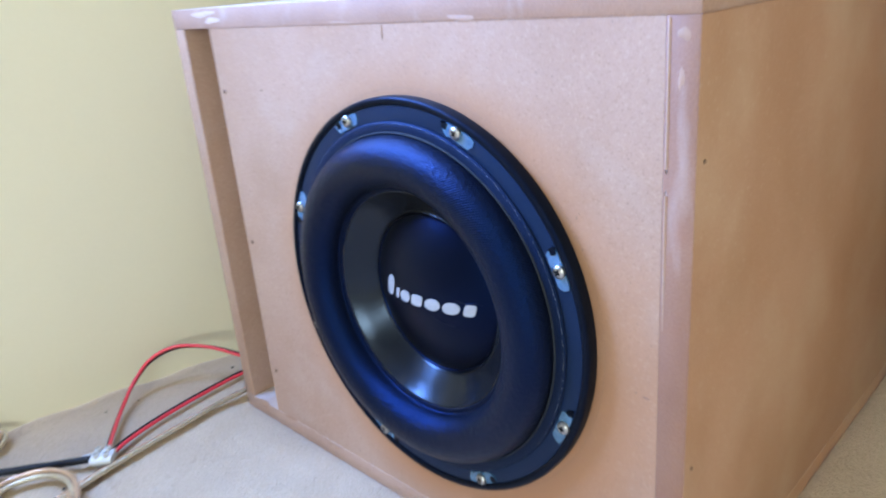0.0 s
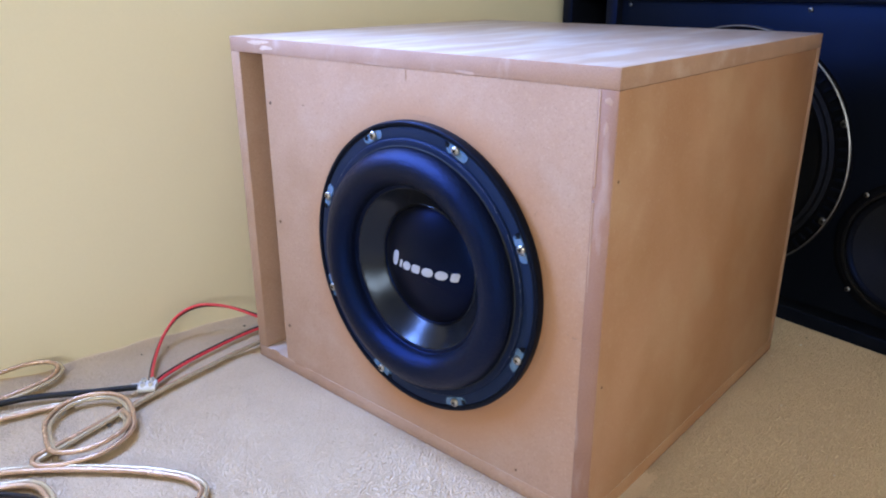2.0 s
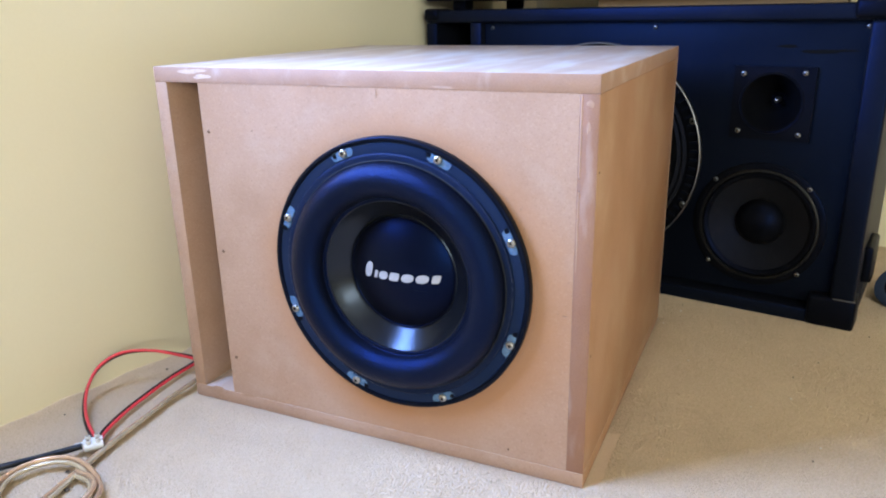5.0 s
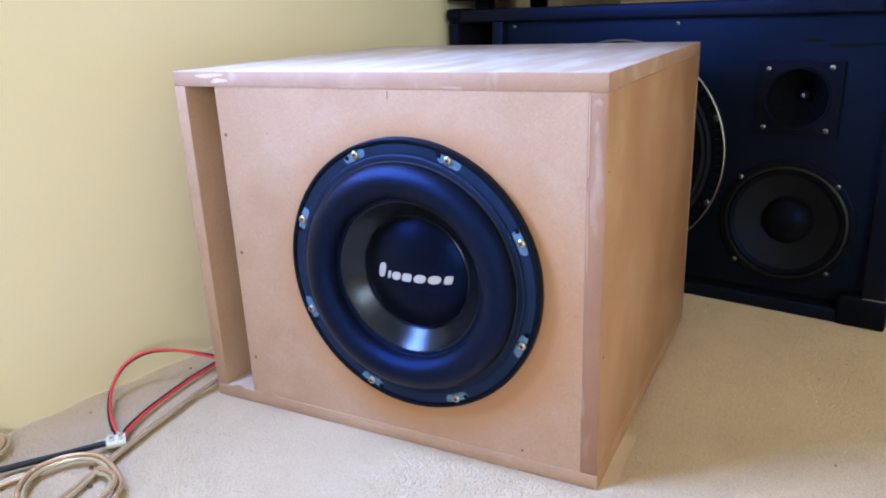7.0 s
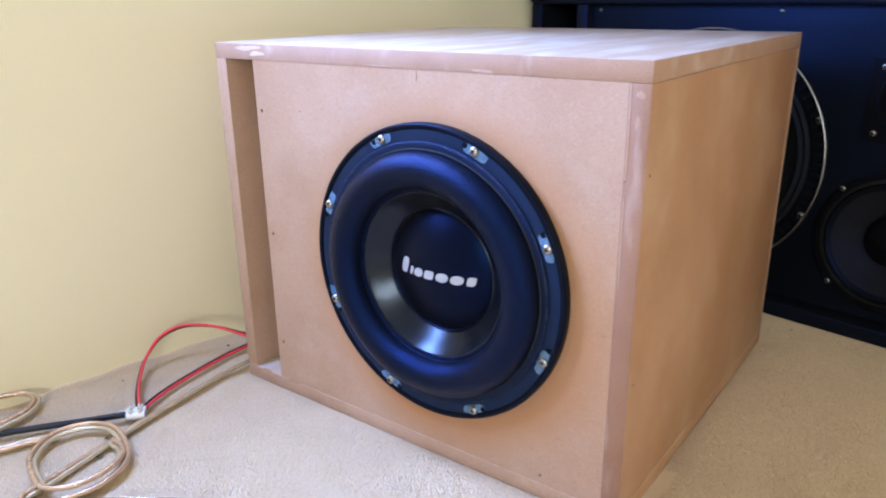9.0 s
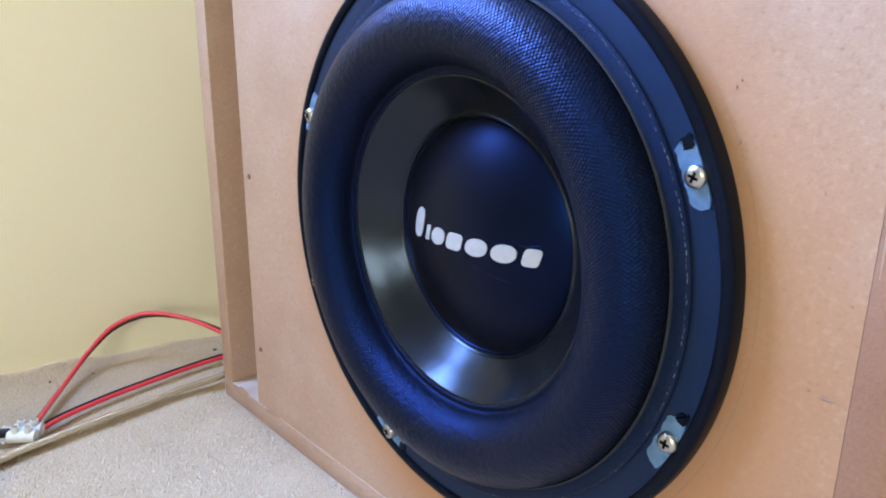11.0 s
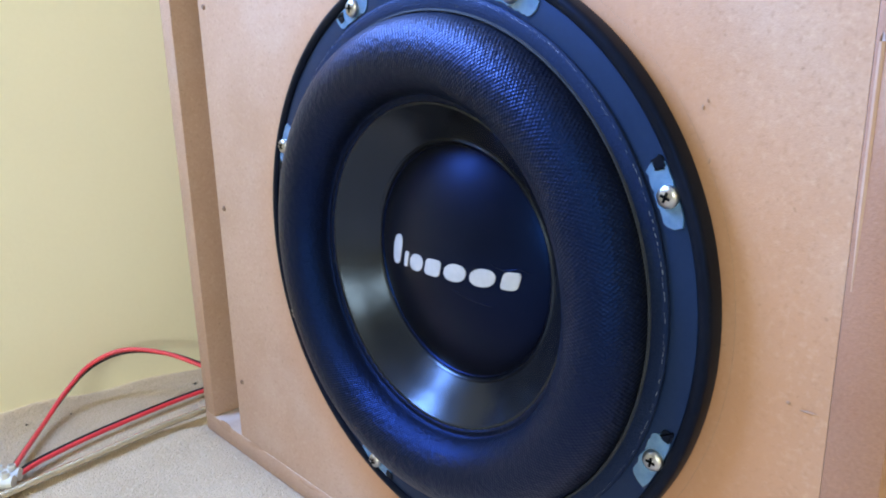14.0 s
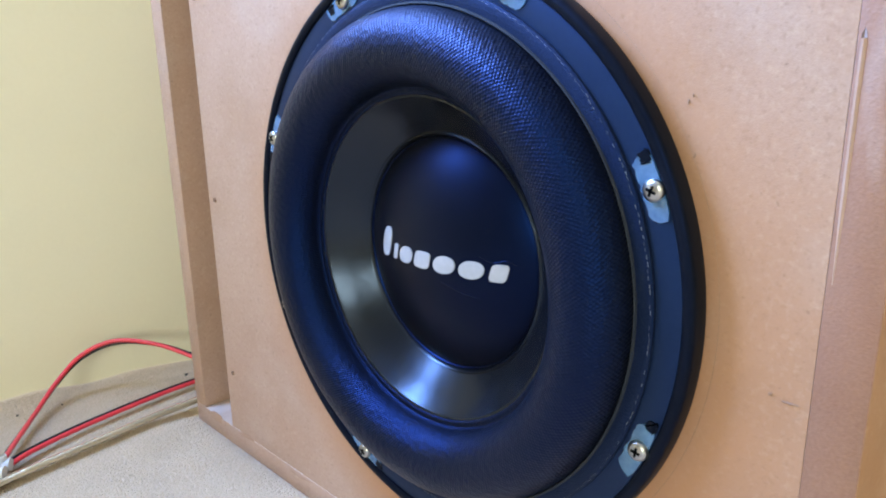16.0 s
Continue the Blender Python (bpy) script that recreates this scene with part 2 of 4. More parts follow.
M_BLACK = mat("slot_black", (0.0024, 0.0024, 0.0024), (0.0048, 0.0048, 0.0048), 0.7, 500, 90, 0.5, 0.0, spec=0.06)

# cabinet blacks, with sky blue put into the tint of their reflections
M_PAINT = mat("black_cabinet_paint", (0.0024, 0.0028, 0.0040), (0.0052, 0.0060, 0.0080), 0.37, 400, 6, 0.3, 0.12, 500, spec=0.38, tint=(0.13, 0.28, 0.85))
M_EDGE = mat("black_vinyl_edge", (0.0040, 0.0044, 0.0056), (0.0080, 0.0088, 0.0112), 0.45, 300, 8, 0.4, 0.25, 350, spec=0.24, tint=SKY_TINT)
M_PLASTIC = mat("black_plastic", (0.0032, 0.0032, 0.0036), (0.0064, 0.0064, 0.0072), 0.4, 400, 30, 0.5, 0.1, spec=0.12, tint=SKY_TINT)
M_PAPER = mat("grey_paper_cone", (0.0088, 0.0088, 0.0096), (0.0160, 0.0156, 0.0160), 0.6, 500, 12, 0.5, 0.2, spec=0.12, tint=SKY_TINT)
M_RING = mat("worn_satin_ring", (0.004, 0.004, 0.005), (0.013, 0.013, 0.014), 0.42, 500, 30, 0.3, 0.1, spec=0.3)
M_ALU = mat("bare_alloy_rim", (0.16, 0.16, 0.17), (0.28, 0.28, 0.30), 0.4, 500, 40, 0.5, 0.1, metal=0.9)
M_WOODGAP = mat("raw_plywood", (0.30, 0.18, 0.07), (0.42, 0.27, 0.12), 0.7, 200, 10, 0.5, 0.2, stretch=(0.3, 3, 3))

M_RED = mat("red_pvc", (0.68, 0.030, 0.045), (0.78, 0.055, 0.07), 0.38, 400, 60, 0.4, 0.05, coat=0.2)
M_BLK = mat("black_pvc", (0.005, 0.005, 0.007), (0.010, 0.010, 0.013), 0.4, 400, 60, 0.4, 0.05, spec=0.3)
M_COPPER = mat("clear_sleeved_copper", (0.50, 0.315, 0.18), (0.70, 0.48, 0.31), 0.25, 900, 50, 0.6, 0.5, 800, metal=0.55, coat=1.0)
M_TIN = mat("clear_sleeved_tinned_wire", (0.46, 0.38, 0.23), (0.70, 0.61, 0.43), 0.22, 900, 50, 0.6, 0.5, 800, metal=0.55, coat=1.0)
M_NYLON = mat("white_nylon", (0.66, 0.64, 0.58), (0.78, 0.76, 0.70), 0.4, 300, 60, 0.5, 0.1)


# ---- building helpers ----
def mesh_object(name, bm, material, smooth=None):
    bmesh.ops.recalc_face_normals(bm, faces=bm.faces)
    me = bpy.data.meshes.new(name)
    bm.to_mesh(me)
    bm.free()
    me.materials.append(material)
    if smooth is not None:
        me.shade_smooth()
        me.set_sharp_from_angle(angle=radians(smooth))
    return new(name, me)


def part(name, bm, material, parent, label="", smooth=40):
    ob = mesh_object(name, bm, material, smooth)
    ob.parent = parent
    return tagged(ob, label)


def thing(name, label, category, at=(0, 0, 0), group="", kind=""):
    ob = new(name)
    ob.location = at
    return tagged(ob, label, category, group, kind)


def box(x0, x1, y0, y1, z0, z1, bevel=0.0, seg=2, bm=None):
    out = bm or bmesh.new()
    r = bmesh.ops.create_cube(out, size=1, matrix=Matrix.LocRotScale(((x0 + x1) / 2, (y0 + y1) / 2, (z0 + z1) / 2), None, (x1 - x0, y1 - y0, z1 - z0)))
    if bevel:
        edges = {e for v in r["verts"] for e in v.link_edges}
        bmesh.ops.bevel(out, geom=list(edges), offset=bevel, segments=seg, affect="EDGES", profile=0.5)
    return out


def turned(profile, centre, steps=96, close=False, bm=None):
    """A profile of (radius, height towards the viewer) turned round an axis that points to -y at centre (x, y, z)."""
    out = bm or bmesh.new()
    uvl = out.loops.layers.uv.verify()
    cx, cy, cz = centre
    rings = []
    for r, o in profile:
        if r < 1e-6:
            rings.append([out.verts.new((cx, cy - o, cz))] * steps)
        else:
            rings.append([out.verts.new((cx + r * math.cos(2 * math.pi * k / steps), cy - o, cz + r * math.sin(2 * math.pi * k / steps))) for k in range(steps)])
    pairs = list(zip(range(len(rings) - 1), range(1, len(rings))))
    if close:
        pairs.append((len(rings) - 1, 0))
    for a, b in pairs:
        for k in range(steps):
            j = (k + 1) % steps
            vs = [rings[a][k], rings[a][j], rings[b][j], rings[b][k]]
            uv = [(k / steps, a), ((k + 1) / steps, a), ((k + 1) / steps, a + 1), (k / steps, a + 1)]
            keep = [i for i in range(4) if vs[i] not in vs[:i]]
            if len(keep) < 3:
                continue
            f = out.faces.new([vs[i] for i in keep])
            for lp, i in zip(f.loops, keep):
                lp[uvl].uv = (uv[i][0], uv[i][1] / max(1, len(rings) - 1))
    return out


def smoothed(points, per=8):
    """Catmull-Rom through the points."""
    p = [Vector(q) for q in points]
    p = [2 * p[0] - p[1], *p, 2 * p[-1] - p[-2]]
    out = []
    for i in range(1, len(p) - 2):
        for k in range(per):
            t = k / per
            a, b, c, d = p[i - 1 : i + 3]
            out.append(0.5 * (2 * b + (c - a) * t + (2 * a - 5 * b + 4 * c - d) * t * t + (3 * b - a - 3 * c + d) * t ** 3))
    return [*out, p[-2]]


def tube(points, radius, shift=0.0, lift=0.0, bank=0.0, sides=8, per=8):
    """A round core along a smooth path, set off sideways for twin cables; bank turns the twin on edge, one angle or several along the way."""
    banks = bank if isinstance(bank, tuple) else (bank, bank)
    bm = bmesh.new()
    path = smoothed(points, per)
    rings = []
    for i, c in enumerate(path):
        d = (path[min(i + 1, len(path) - 1)] - path[max(i - 1, 0)]).normalized()
        side = d.cross(Vector((0, 0, 1))).normalized()
        up = side.cross(d)
        b = radians(float(np.interp(i / (len(path) - 1) * (len(banks) - 1), range(len(banks)), banks)))
        side, up = side * math.cos(b) + up * math.sin(b), up * math.cos(b) - side * math.sin(b)
        c = c + side * shift + up * lift
        rings.append([bm.verts.new(c + radius * (side * math.cos(a) + up * math.sin(a))) for a in (2 * math.pi * k / sides for k in range(sides))])
    for a, b in zip(rings, rings[1:]):
        for k in range(sides):
            bm.faces.new((a[k], a[(k + 1) % sides], b[(k + 1) % sides], b[k]))
    bm.faces.new(rings[0])
    bm.faces.new(rings[-1])
    return bm


# ---- room ----
H = 2.4
BACK = 1.26


def north_y(x):
    return 1.05 - 0.178 * (x - 0.908)


def prism(points, z0, z1):
    bm = bmesh.new()
    lo, hi = [[bm.verts.new((x, y, z)) for x, y in points] for z in (z0, z1)]
    bm.faces.new(lo)
    bm.faces.new(hi)
    for k in range(len(points)):
        j = (k + 1) % len(points)
        bm.faces.new((lo[k], lo[j], hi[j], hi[k]))
    return bm


def structure(name, bm, material, label, smooth=None):
    return tagged(mesh_object(name, bm, material, smooth), label, name.split("_")[0], kind="structure")


Y0, X1 = WIN["y"], 4.6


def west(y0, y1, z0, z1):
    return prism([(wall_x(y0), y0), (wall_x(y1), y1), (wall_x(y1) - 0.12, y1), (wall_x(y0) - 0.12, y0)], z0, z1)


def joined(first, *others):
    for other in others:
        tmp = bpy.data.meshes.new("joined")
        other.to_mesh(tmp)
        other.free()
        first.from_mesh(tmp)
        bpy.data.meshes.remove(tmp)
    return first


structure("wall_west", joined(west(Y0, SIDE["y0"], -0.02, H), west(SIDE["y1"], BACK, -0.02, H), west(SIDE["y0"], SIDE["y1"], -0.02, SIDE["z0"]), west(SIDE["y0"], SIDE["y1"], SIDE["z1"], H)), M_WALL, "plain cream painted wall beside the wooden box")
structure("wall_north", prism([(-0.2, north_y(-0.2)), (X1 + 0.12, north_y(X1 + 0.12)), (X1 + 0.12, north_y(X1 + 0.12) + 0.12), (-0.2, north_y(-0.2) + 0.12)], -0.02, H), M_WALL, "plain cream painted wall behind the black cabinets")
bm = box(wall_x(Y0) - 0.12, WIN["x0"], Y0 - 0.12, Y0, -0.02, H)
box(WIN["x1"], X1 + 0.12, Y0 - 0.12, Y0, -0.02, H, bm=bm)
box(WIN["x0"], WIN["x1"], Y0 - 0.12, Y0, -0.02, WIN["z0"], bm=bm)
box(WIN["x0"], WIN["x1"], Y0 - 0.12, Y0, WIN["z1"], H, bm=bm)
structure("wall_south", bm, M_FAR, "unseen wall with a window opening, darkened to cut bounce")
structure("wall_east", box(X1, X1 + 0.12, Y0, north_y(X1 + 0.12), -0.02, H), M_FAR, "plain unseen wall, darkened to cut bounce")
structure("ceiling", prism([(-1.1, Y0 - 0.12), (X1 + 0.12, Y0 - 0.12), (X1 + 0.12, north_y(X1 + 0.12) + 0.12), (-0.2, north_y(-0.2) + 0.12), (-1.1, north_y(-0.2) + 0.12)], H, H + 0.1), M_WHITE, "plain white painted ceiling")


def outside(x, y, x0, x1, y0, y1):
    """How far a point lies outside a rectangle."""
    return math.hypot(max(x0 - x, 0, x - x1), max(y0 - y, 0, y - y1))


def carpet_height(x, y):
    """Flat, with a lip that curls up at the wall and a dip where the wooden box presses the pile down."""
    d = (x - wall_x(y)) * 0.97
    lip = 0.0075 * (0.9 + 1.1 * noise.noise((x * 6, y * 15, 3.0))) * math.exp(-max(d, 0) / 0.020)
    return lip - 0.006 * math.exp(-outside(x, y, 0.0, 0.542, 0.0, 0.505) / 0.016)


def axis(lo, a, b, hi, fine, rough):
    out = list(np.arange(lo, a, rough)) + list(np.arange(a, b, fine)) + list(np.arange(b, hi, rough)) + [hi]
    return [float(v) for v in out]


bm = bmesh.new()
us, ys = axis(0.0, 0.0, 1.0, X1 + 1.0, 0.01, 0.12), axis(Y0, -0.5, 0.62, BACK, 0.01, 0.12)
grid = []
for y in ys:
    x0 = wall_x(y)
    row = []
    for u in us:
        x = x0 + u * (X1 - x0) / (X1 + 1.0)
        row.append(bm.verts.new((x, y, carpet_height(x, y))))
    grid.append(row)
for a, b in zip(grid, grid[1:]):
    for k in range(len(us) - 1):
        if a[k].co.y < north_y(a[k].co.x) + 0.1:
            bm.faces.new((a[k], a[k + 1], b[k + 1], b[k]))
bmesh.ops.delete(bm, geom=[v for v in bm.verts if not v.link_faces], context="VERTS")
FLOOR = structure("floor", bm, M_CARPET, "beige short-pile carpet, slightly soiled, against a cream wall", 60)

# ---- the wooden enclosure ----
W, D, HT, T = 0.542, 0.505, 0.437, 0.018
PORT, ZB, WS = 0.066, 0.012, 0.5228
CX, CZ = 0.324, 0.213
enc = thing("subwoofer_enclosure", "unpainted MDF subwoofer box with a slot port, standing on the carpet", "speaker box")
B = 0.0009
def faced(ob, material, axis, sign):
    """Another surface for the faces that look one way."""
    ob.data.materials.append(material)
    for f in ob.data.polygons:
        if f.normal[axis] * sign > 0.5:
            f.material_index = len(ob.data.materials) - 1
    return ob


faced(part("top_panel", box(0, W, 0, D, HT - T, HT, B), M_CUT, enc, "pale streaked MDF top panel, sky sheen in its colour"), M_TOP, 2, 1)
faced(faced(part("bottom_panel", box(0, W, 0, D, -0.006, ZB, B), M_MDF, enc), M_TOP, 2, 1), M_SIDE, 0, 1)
part("left_side_panel", box(0, T, 0, D - 0.012, ZB, HT - T, B), M_MDF, enc)
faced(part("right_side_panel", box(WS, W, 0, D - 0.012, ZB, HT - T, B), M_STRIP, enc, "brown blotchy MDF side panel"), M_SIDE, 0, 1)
part("back_panel", box(0, W, D - 0.012, D, ZB, HT - T, B), M_CUT, enc)
part("port_wall", box(PORT, PORT + T, T + 0.0005, D - 0.08, ZB, HT - T), M_MDF, enc)


def baffle(x0, x1, z0, z1, y0, y1, cx, cz, r):
    bm = bmesh.new()
    angles = [2 * math.pi * k / 96 for k in range(96)] + [math.atan2(z - cz, x - cx) % (2 * math.pi) for x in (x0, x1) for z in (z0, z1)]
    loops = {}
    for y in (y0, y1):
        inner, outer = [], []
        for a in sorted(angles):
            c, s = math.cos(a), math.sin(a)
            k = min((x1 - cx) / c if c > 1e-9 else 9, (x0 - cx) / c if c < -1e-9 else 9, (z1 - cz) / s if s > 1e-9 else 9, (z0 - cz) / s if s < -1e-9 else 9)
            inner.append(bm.verts.new((cx + r * c, y, cz + r * s)))
            outer.append(bm.verts.new((cx + k * c, y, cz + k * s)))
        loops[y] = inner, outer
    n = len(angles)
    (i0, o0), (i1, o1) = loops[y0], loops[y1]
    for k in range(n):
        j = (k + 1) % n
        for q in ((i0[k], i0[j], o0[j], o0[k]), (i1[k], i1[j], o1[j], o1[k]), (i0[k], i0[j], i1[j], i1[k]), (o0[k], o0[j], o1[j], o1[k])):
            bm.faces.new(q)
    return bm


part("baffle", baffle(PORT, WS, ZB, HT - T, 0.0004, T, CX, CZ, 0.140), M_FRONT, enc, "pinkish-tan MDF front baffle", 30)


def smear(x, z, w, h, y=-0.0002, seed=0):
    """A thin irregular dab on the front."""
    bm = bmesh.new()
    rnd = random.Random(seed)
    c = bm.verts.new((x, y - 0.0003, z))
    rim = []
    for k in range(18):
        a = 2 * math.pi * k / 18
        q = 1 + 0.22 * math.sin(2 * a + seed) + 0.15 * math.sin(3 * a + 2.1 * seed) + rnd.uniform(-0.10, 0.10)
        rim.append(bm.verts.new((x + w / 2 * q * math.cos(a), y + 0.0002, z + h / 2 * q * math.sin(a))))
    for k in range(18):
        bm.faces.new((c, rim[k], rim[(k + 1) % 18]))
    return bm


for k, (x, z, w, h) in enumerate(((0.058, 0.4320, 0.040, 0.0052), (0.074, 0.4262, 0.022, 0.0062), (0.533, 0.410, 0.006, 0.007),
                                  (0.383, 0.421, 0.022, 0.004), (0.26, 0.4205, 0.03, 0.002), (0.036, 0.010, 0.03, 0.007),
                                  (0.168, 0.009, 0.028, 0.003), (0.532, 0.388, 0.003, 0.012), (0.215, 0.004, 0.014, 0.003), (0.262, 0.003, 0.009, 0.0025), (0.31, 0.0035, 0.016, 0.002), (0.392, 0.003, 0.011, 0.0025), (0.455, 0.003, 0.007, 0.002), (0.09, 0.0115, 0.022, 0.004))):
    part("filler_smear", smear(x, z, w, h, seed=k), M_FILL if k < 2 else M_SCUFF, enc, "pale dab of wood filler" if k < 2 else "pale scuff on the board")
part("glue_bead", tube([(0.5250, 0.0011, 0.243), (0.5250, 0.0007, 0.30), (0.5250, 0.0007, 0.418)], 0.0012, sides=8), M_SCUFF, enc, "thin whitish glue bead along the joint")


def dimple(x, z, r, nx=False):
    bm = bmesh.new()
    if nx:
        bmesh.ops.create_cone(bm, cap_ends=True, segments=10, radius1=r, radius2=r * 0.7, depth=0.0008, matrix=Matrix.Translation((W, x, z)) @ Matrix.Rotation(radians(90), 4, "Y"))
    else:
        bmesh.ops.create_cone(bm, cap_ends=True, segments=10, radius1=r, radius2=r * 0.7, depth=0.0012, matrix=Matrix.Translation((x, 0.0, z)) @ Matrix.Rotation(radians(90), 4, "X"))
    return bm


for x, z, r in ((0.0745, 0.362, 0.0023), (0.0755, 0.212, 0.0023), (0.0765, 0.065, 0.0023), (0.139, 0.366, 0.0008), (0.456, 0.022, 0.0014)):
    part("screw_hole", dimple(x, z, r), M_HOLE, enc, "small dark screw hole")
for y, z in ((0.009, 0.344), (0.009, 0.150)):
    part("screw_hole", dimple(y, z, 0.0018, True), M_HOLE, enc, "small dark screw hole")
for x, z, w, h in ((0.467, 0.303, 0.0008, 0.0028), (0.4688, 0.3055, 0.0007, 0.0016), (0.5155, 0.1945, 0.0065, 0.0009), (0.5085, 0.196, 0.002, 0.0012), (0.306, 0.413, 0.0008, 0.010), (0.471, 0.283, 0.001, 0.002)):
    part("pencil_mark", smear(x, z, w, h, seed=int(x * 1000)), M_PENCIL, enc, "faint pencil mark")
bm = turned([(0.16212, 0.00002), (0.1622, 0.00010), (0.16228, 0.00002)], (CX, 0.0004, CZ), 120)
part("pencil_circle", bm, M_PENCIL, enc, "faint pencil circle round the cut-out")

# ---- the driver ----
drv = thing("subwoofer_driver", "black subwoofer with a woven rubber surround screwed to a box", "loudspeaker", (CX, 0, CZ))


def dpart(name, bm, material, label="", smooth=40, parent=None):
    ob = part(name, bm, material, parent or drv, label, smooth)
    if parent is None:
        ob.matrix_parent_inverse = Matrix.Translation((-CX, 0, -CZ))
    return ob


C0 = (CX, 0, CZ)
dpart("rim", turned([(0.139, -0.004), (0.139, 0.0003), (0.1568, 0.0003), (0.1576, 0.0012), (0.1578, 0.0088), (0.1572, 0.0104), (0.1558, 0.0112), (0.1535, 0.0110), (0.1522, 0.0100), (0.1518, 0.0080)], C0, 160), M_RIM, "black steel basket rim")
dpart("flange", turned([(0.1518, 0.0080), (0.1516, 0.0090), (0.149, 0.0094), (0.140, 0.0094), (0.1385, 0.0092), (0.1385, 0.004)], C0, 160), M_FLANGE, "satin dark flange ring")
dpart("gasket", turned([(0.1402, 0.0090), (0.1402, 0.0108), (0.1395, 0.0116), (0.1380, 0.0119), (0.1334, 0.0119), (0.1323, 0.0116), (0.1318, 0.0108), (0.1317, 0.004)], C0, 160), M_GASKET, "felt-like dark gasket ring")
roll = [(0.1316, 0.0080)]
RC, RR = 0.1120, 0.0195
for k in range(25):
    a = math.pi * k / 24
    roll.append((RC + RR * math.cos(a), 0.0100 + 0.0205 * math.sin(a) ** 0.9))
roll += [(0.0918, 0.0096), (0.0905, 0.0100), (0.0893, 0.0100), (0.0886, 0.0092)]
dpart("surround", turned(roll, C0, 160), M_SURR, "woven black rubber roll surround", 60)
dpart("cone", turned([(0.0888, 0.0080), (0.0884, 0.0090), (0.0872, 0.0086), (0.0866, 0.0078), (0.0780, 0.0000), (0.0700, -0.0070), (0.0682, -0.0086), (0.0672, -0.0080), (0.0664, -0.0088), (0.0656, -0.0104), (0.0646, -0.013)], C0, 128), M_CONE, "smooth dark grey moulded cone", 30)
CAPR, CAPO, CAPH = 0.0645, -0.0108, 0.0180


def cap_out(dx, dz):
    q = min(1.0, (dx * dx + dz * dz) / CAPR ** 2)
    return CAPO + CAPH * (1 - q) ** 0.9 if q < 1 else CAPO


dome = [(CAPR * math.sin(math.pi / 2 * k / 20), cap_out(CAPR * math.sin(math.pi / 2 * k / 20), 0)) for k in range(20, -1, -1)]
cap = dpart("dust_cap", turned([(CAPR + 0.0012, CAPO - 0.001), (CAPR + 0.0008, CAPO + 0.0008), *dome[:-1], (0, cap_out(0, 0))], C0, 96), M_CAP, "black domed dust cap", 50)


def badge(cx, cz, w, h, lean, corner):
    """A plain rounded shape that lies on the dome."""
    bm = bmesh.new()
    pts = []
    for k in range(24):
        a = 2 * math.pi * k / 24
        c, s = math.cos(a), math.sin(a)
        x, z = w / 2 * math.copysign(abs(c) ** corner, c), h / 2 * math.copysign(abs(s) ** corner, s)
        pts.append((cx + x + lean * z, cz + z))
    rows = []
    for scale, up in ((1.0, -0.0004), (1.0, 0.0005), (0.5, 0.0006)):
        rows.append([bm.verts.new((CX + cx + (x - cx) * scale, -cap_out(cx + (x - cx) * scale, cz + (z - cz) * scale) - up, CZ + cz + (z - cz) * scale)) for x, z in pts])
    for a, b in zip(rows, rows[1:]):
        for k in range(24):
            bm.faces.new((a[k], a[(k + 1) % 24], b[(k + 1) % 24], b[k]))
    bm.faces.new(rows[-1])
    return bm


BZ = 0.0012
for x, z, w, h, c in ((-0.0400, 0.0030, 0.0100, 0.0180, 0.75), (-0.0295, -0.0005, 0.0040, 0.0090, 0.35), (-0.0195, -0.0005, 0.0120, 0.0098, 0.9), (-0.0055, -0.0005, 0.0120, 0.0096, 0.5),
                      (0.0105, -0.0005, 0.0145, 0.0098, 0.9), (0.0275, -0.0005, 0.0145, 0.0098, 0.9), (0.0425, -0.0003, 0.0090, 0.0096, 0.5)):
    dpart("badge_shape", badge(x + 0.004, z + BZ, w, h, 0.25, c), M_SILVER, "plain silver printed shape", 30, cap)

# creases in the paper of the cap
for pts in (((0.012, -0.0092), (0.020, -0.0112), (0.028, -0.0132), (0.036, -0.0142)), ((0.036, 0.0085), (0.043, 0.0062), (0.050, 0.0075), (0.055, 0.0060))):
    path = [(CX + x, -cap_out(x, z) + 0.00022, CZ + z) for x, z in pts]
    dpart("crease", tube(path, 0.0004, sides=6), M_CAP, "shallow crease in the cap", 60, cap)

# stitches round the gasket
bm = bmesh.new()
rnd = random.Random(4)
for k in range(300):
    if rnd.random() < 0.16:
        continue
    a0 = 2 * math.pi * (k + rnd.uniform(-0.1, 0.1)) / 300
    a1 = a0 + 2 * math.pi / 300 * rnd.uniform(0.45, 0.72)
    r = 0.1391 + rnd.uniform(-0.0003, 0.0003)
    vs = []
    for a in (a0, a1):
        for rr, o in ((r - 0.00018, 0.0110), (r, 0.01195), (r + 0.00018, 0.0110)):
            vs.append(bm.verts.new((CX + rr * math.cos(a), -o, CZ + rr * math.sin(a))))
    for q in ((0, 1, 4, 3), (1, 2, 5, 4), (0, 3, 5, 2), (0, 2, 1), (3, 4, 5)):
        bm.faces.new([vs[i] for i in q])
dpart("stitching", bm, M_THREAD, "broken line of pale stitches", None)["kind"] = "stuff"
# a turned-up selvedge along the gasket's inner edge
dpart("selvedge", turned([(0.1332, 0.0117), (0.1328, 0.0126), (0.1322, 0.0128), (0.1317, 0.0121), (0.1317, 0.0105)], C0, 160), M_SELV, "frayed grey inner edge of the gasket")
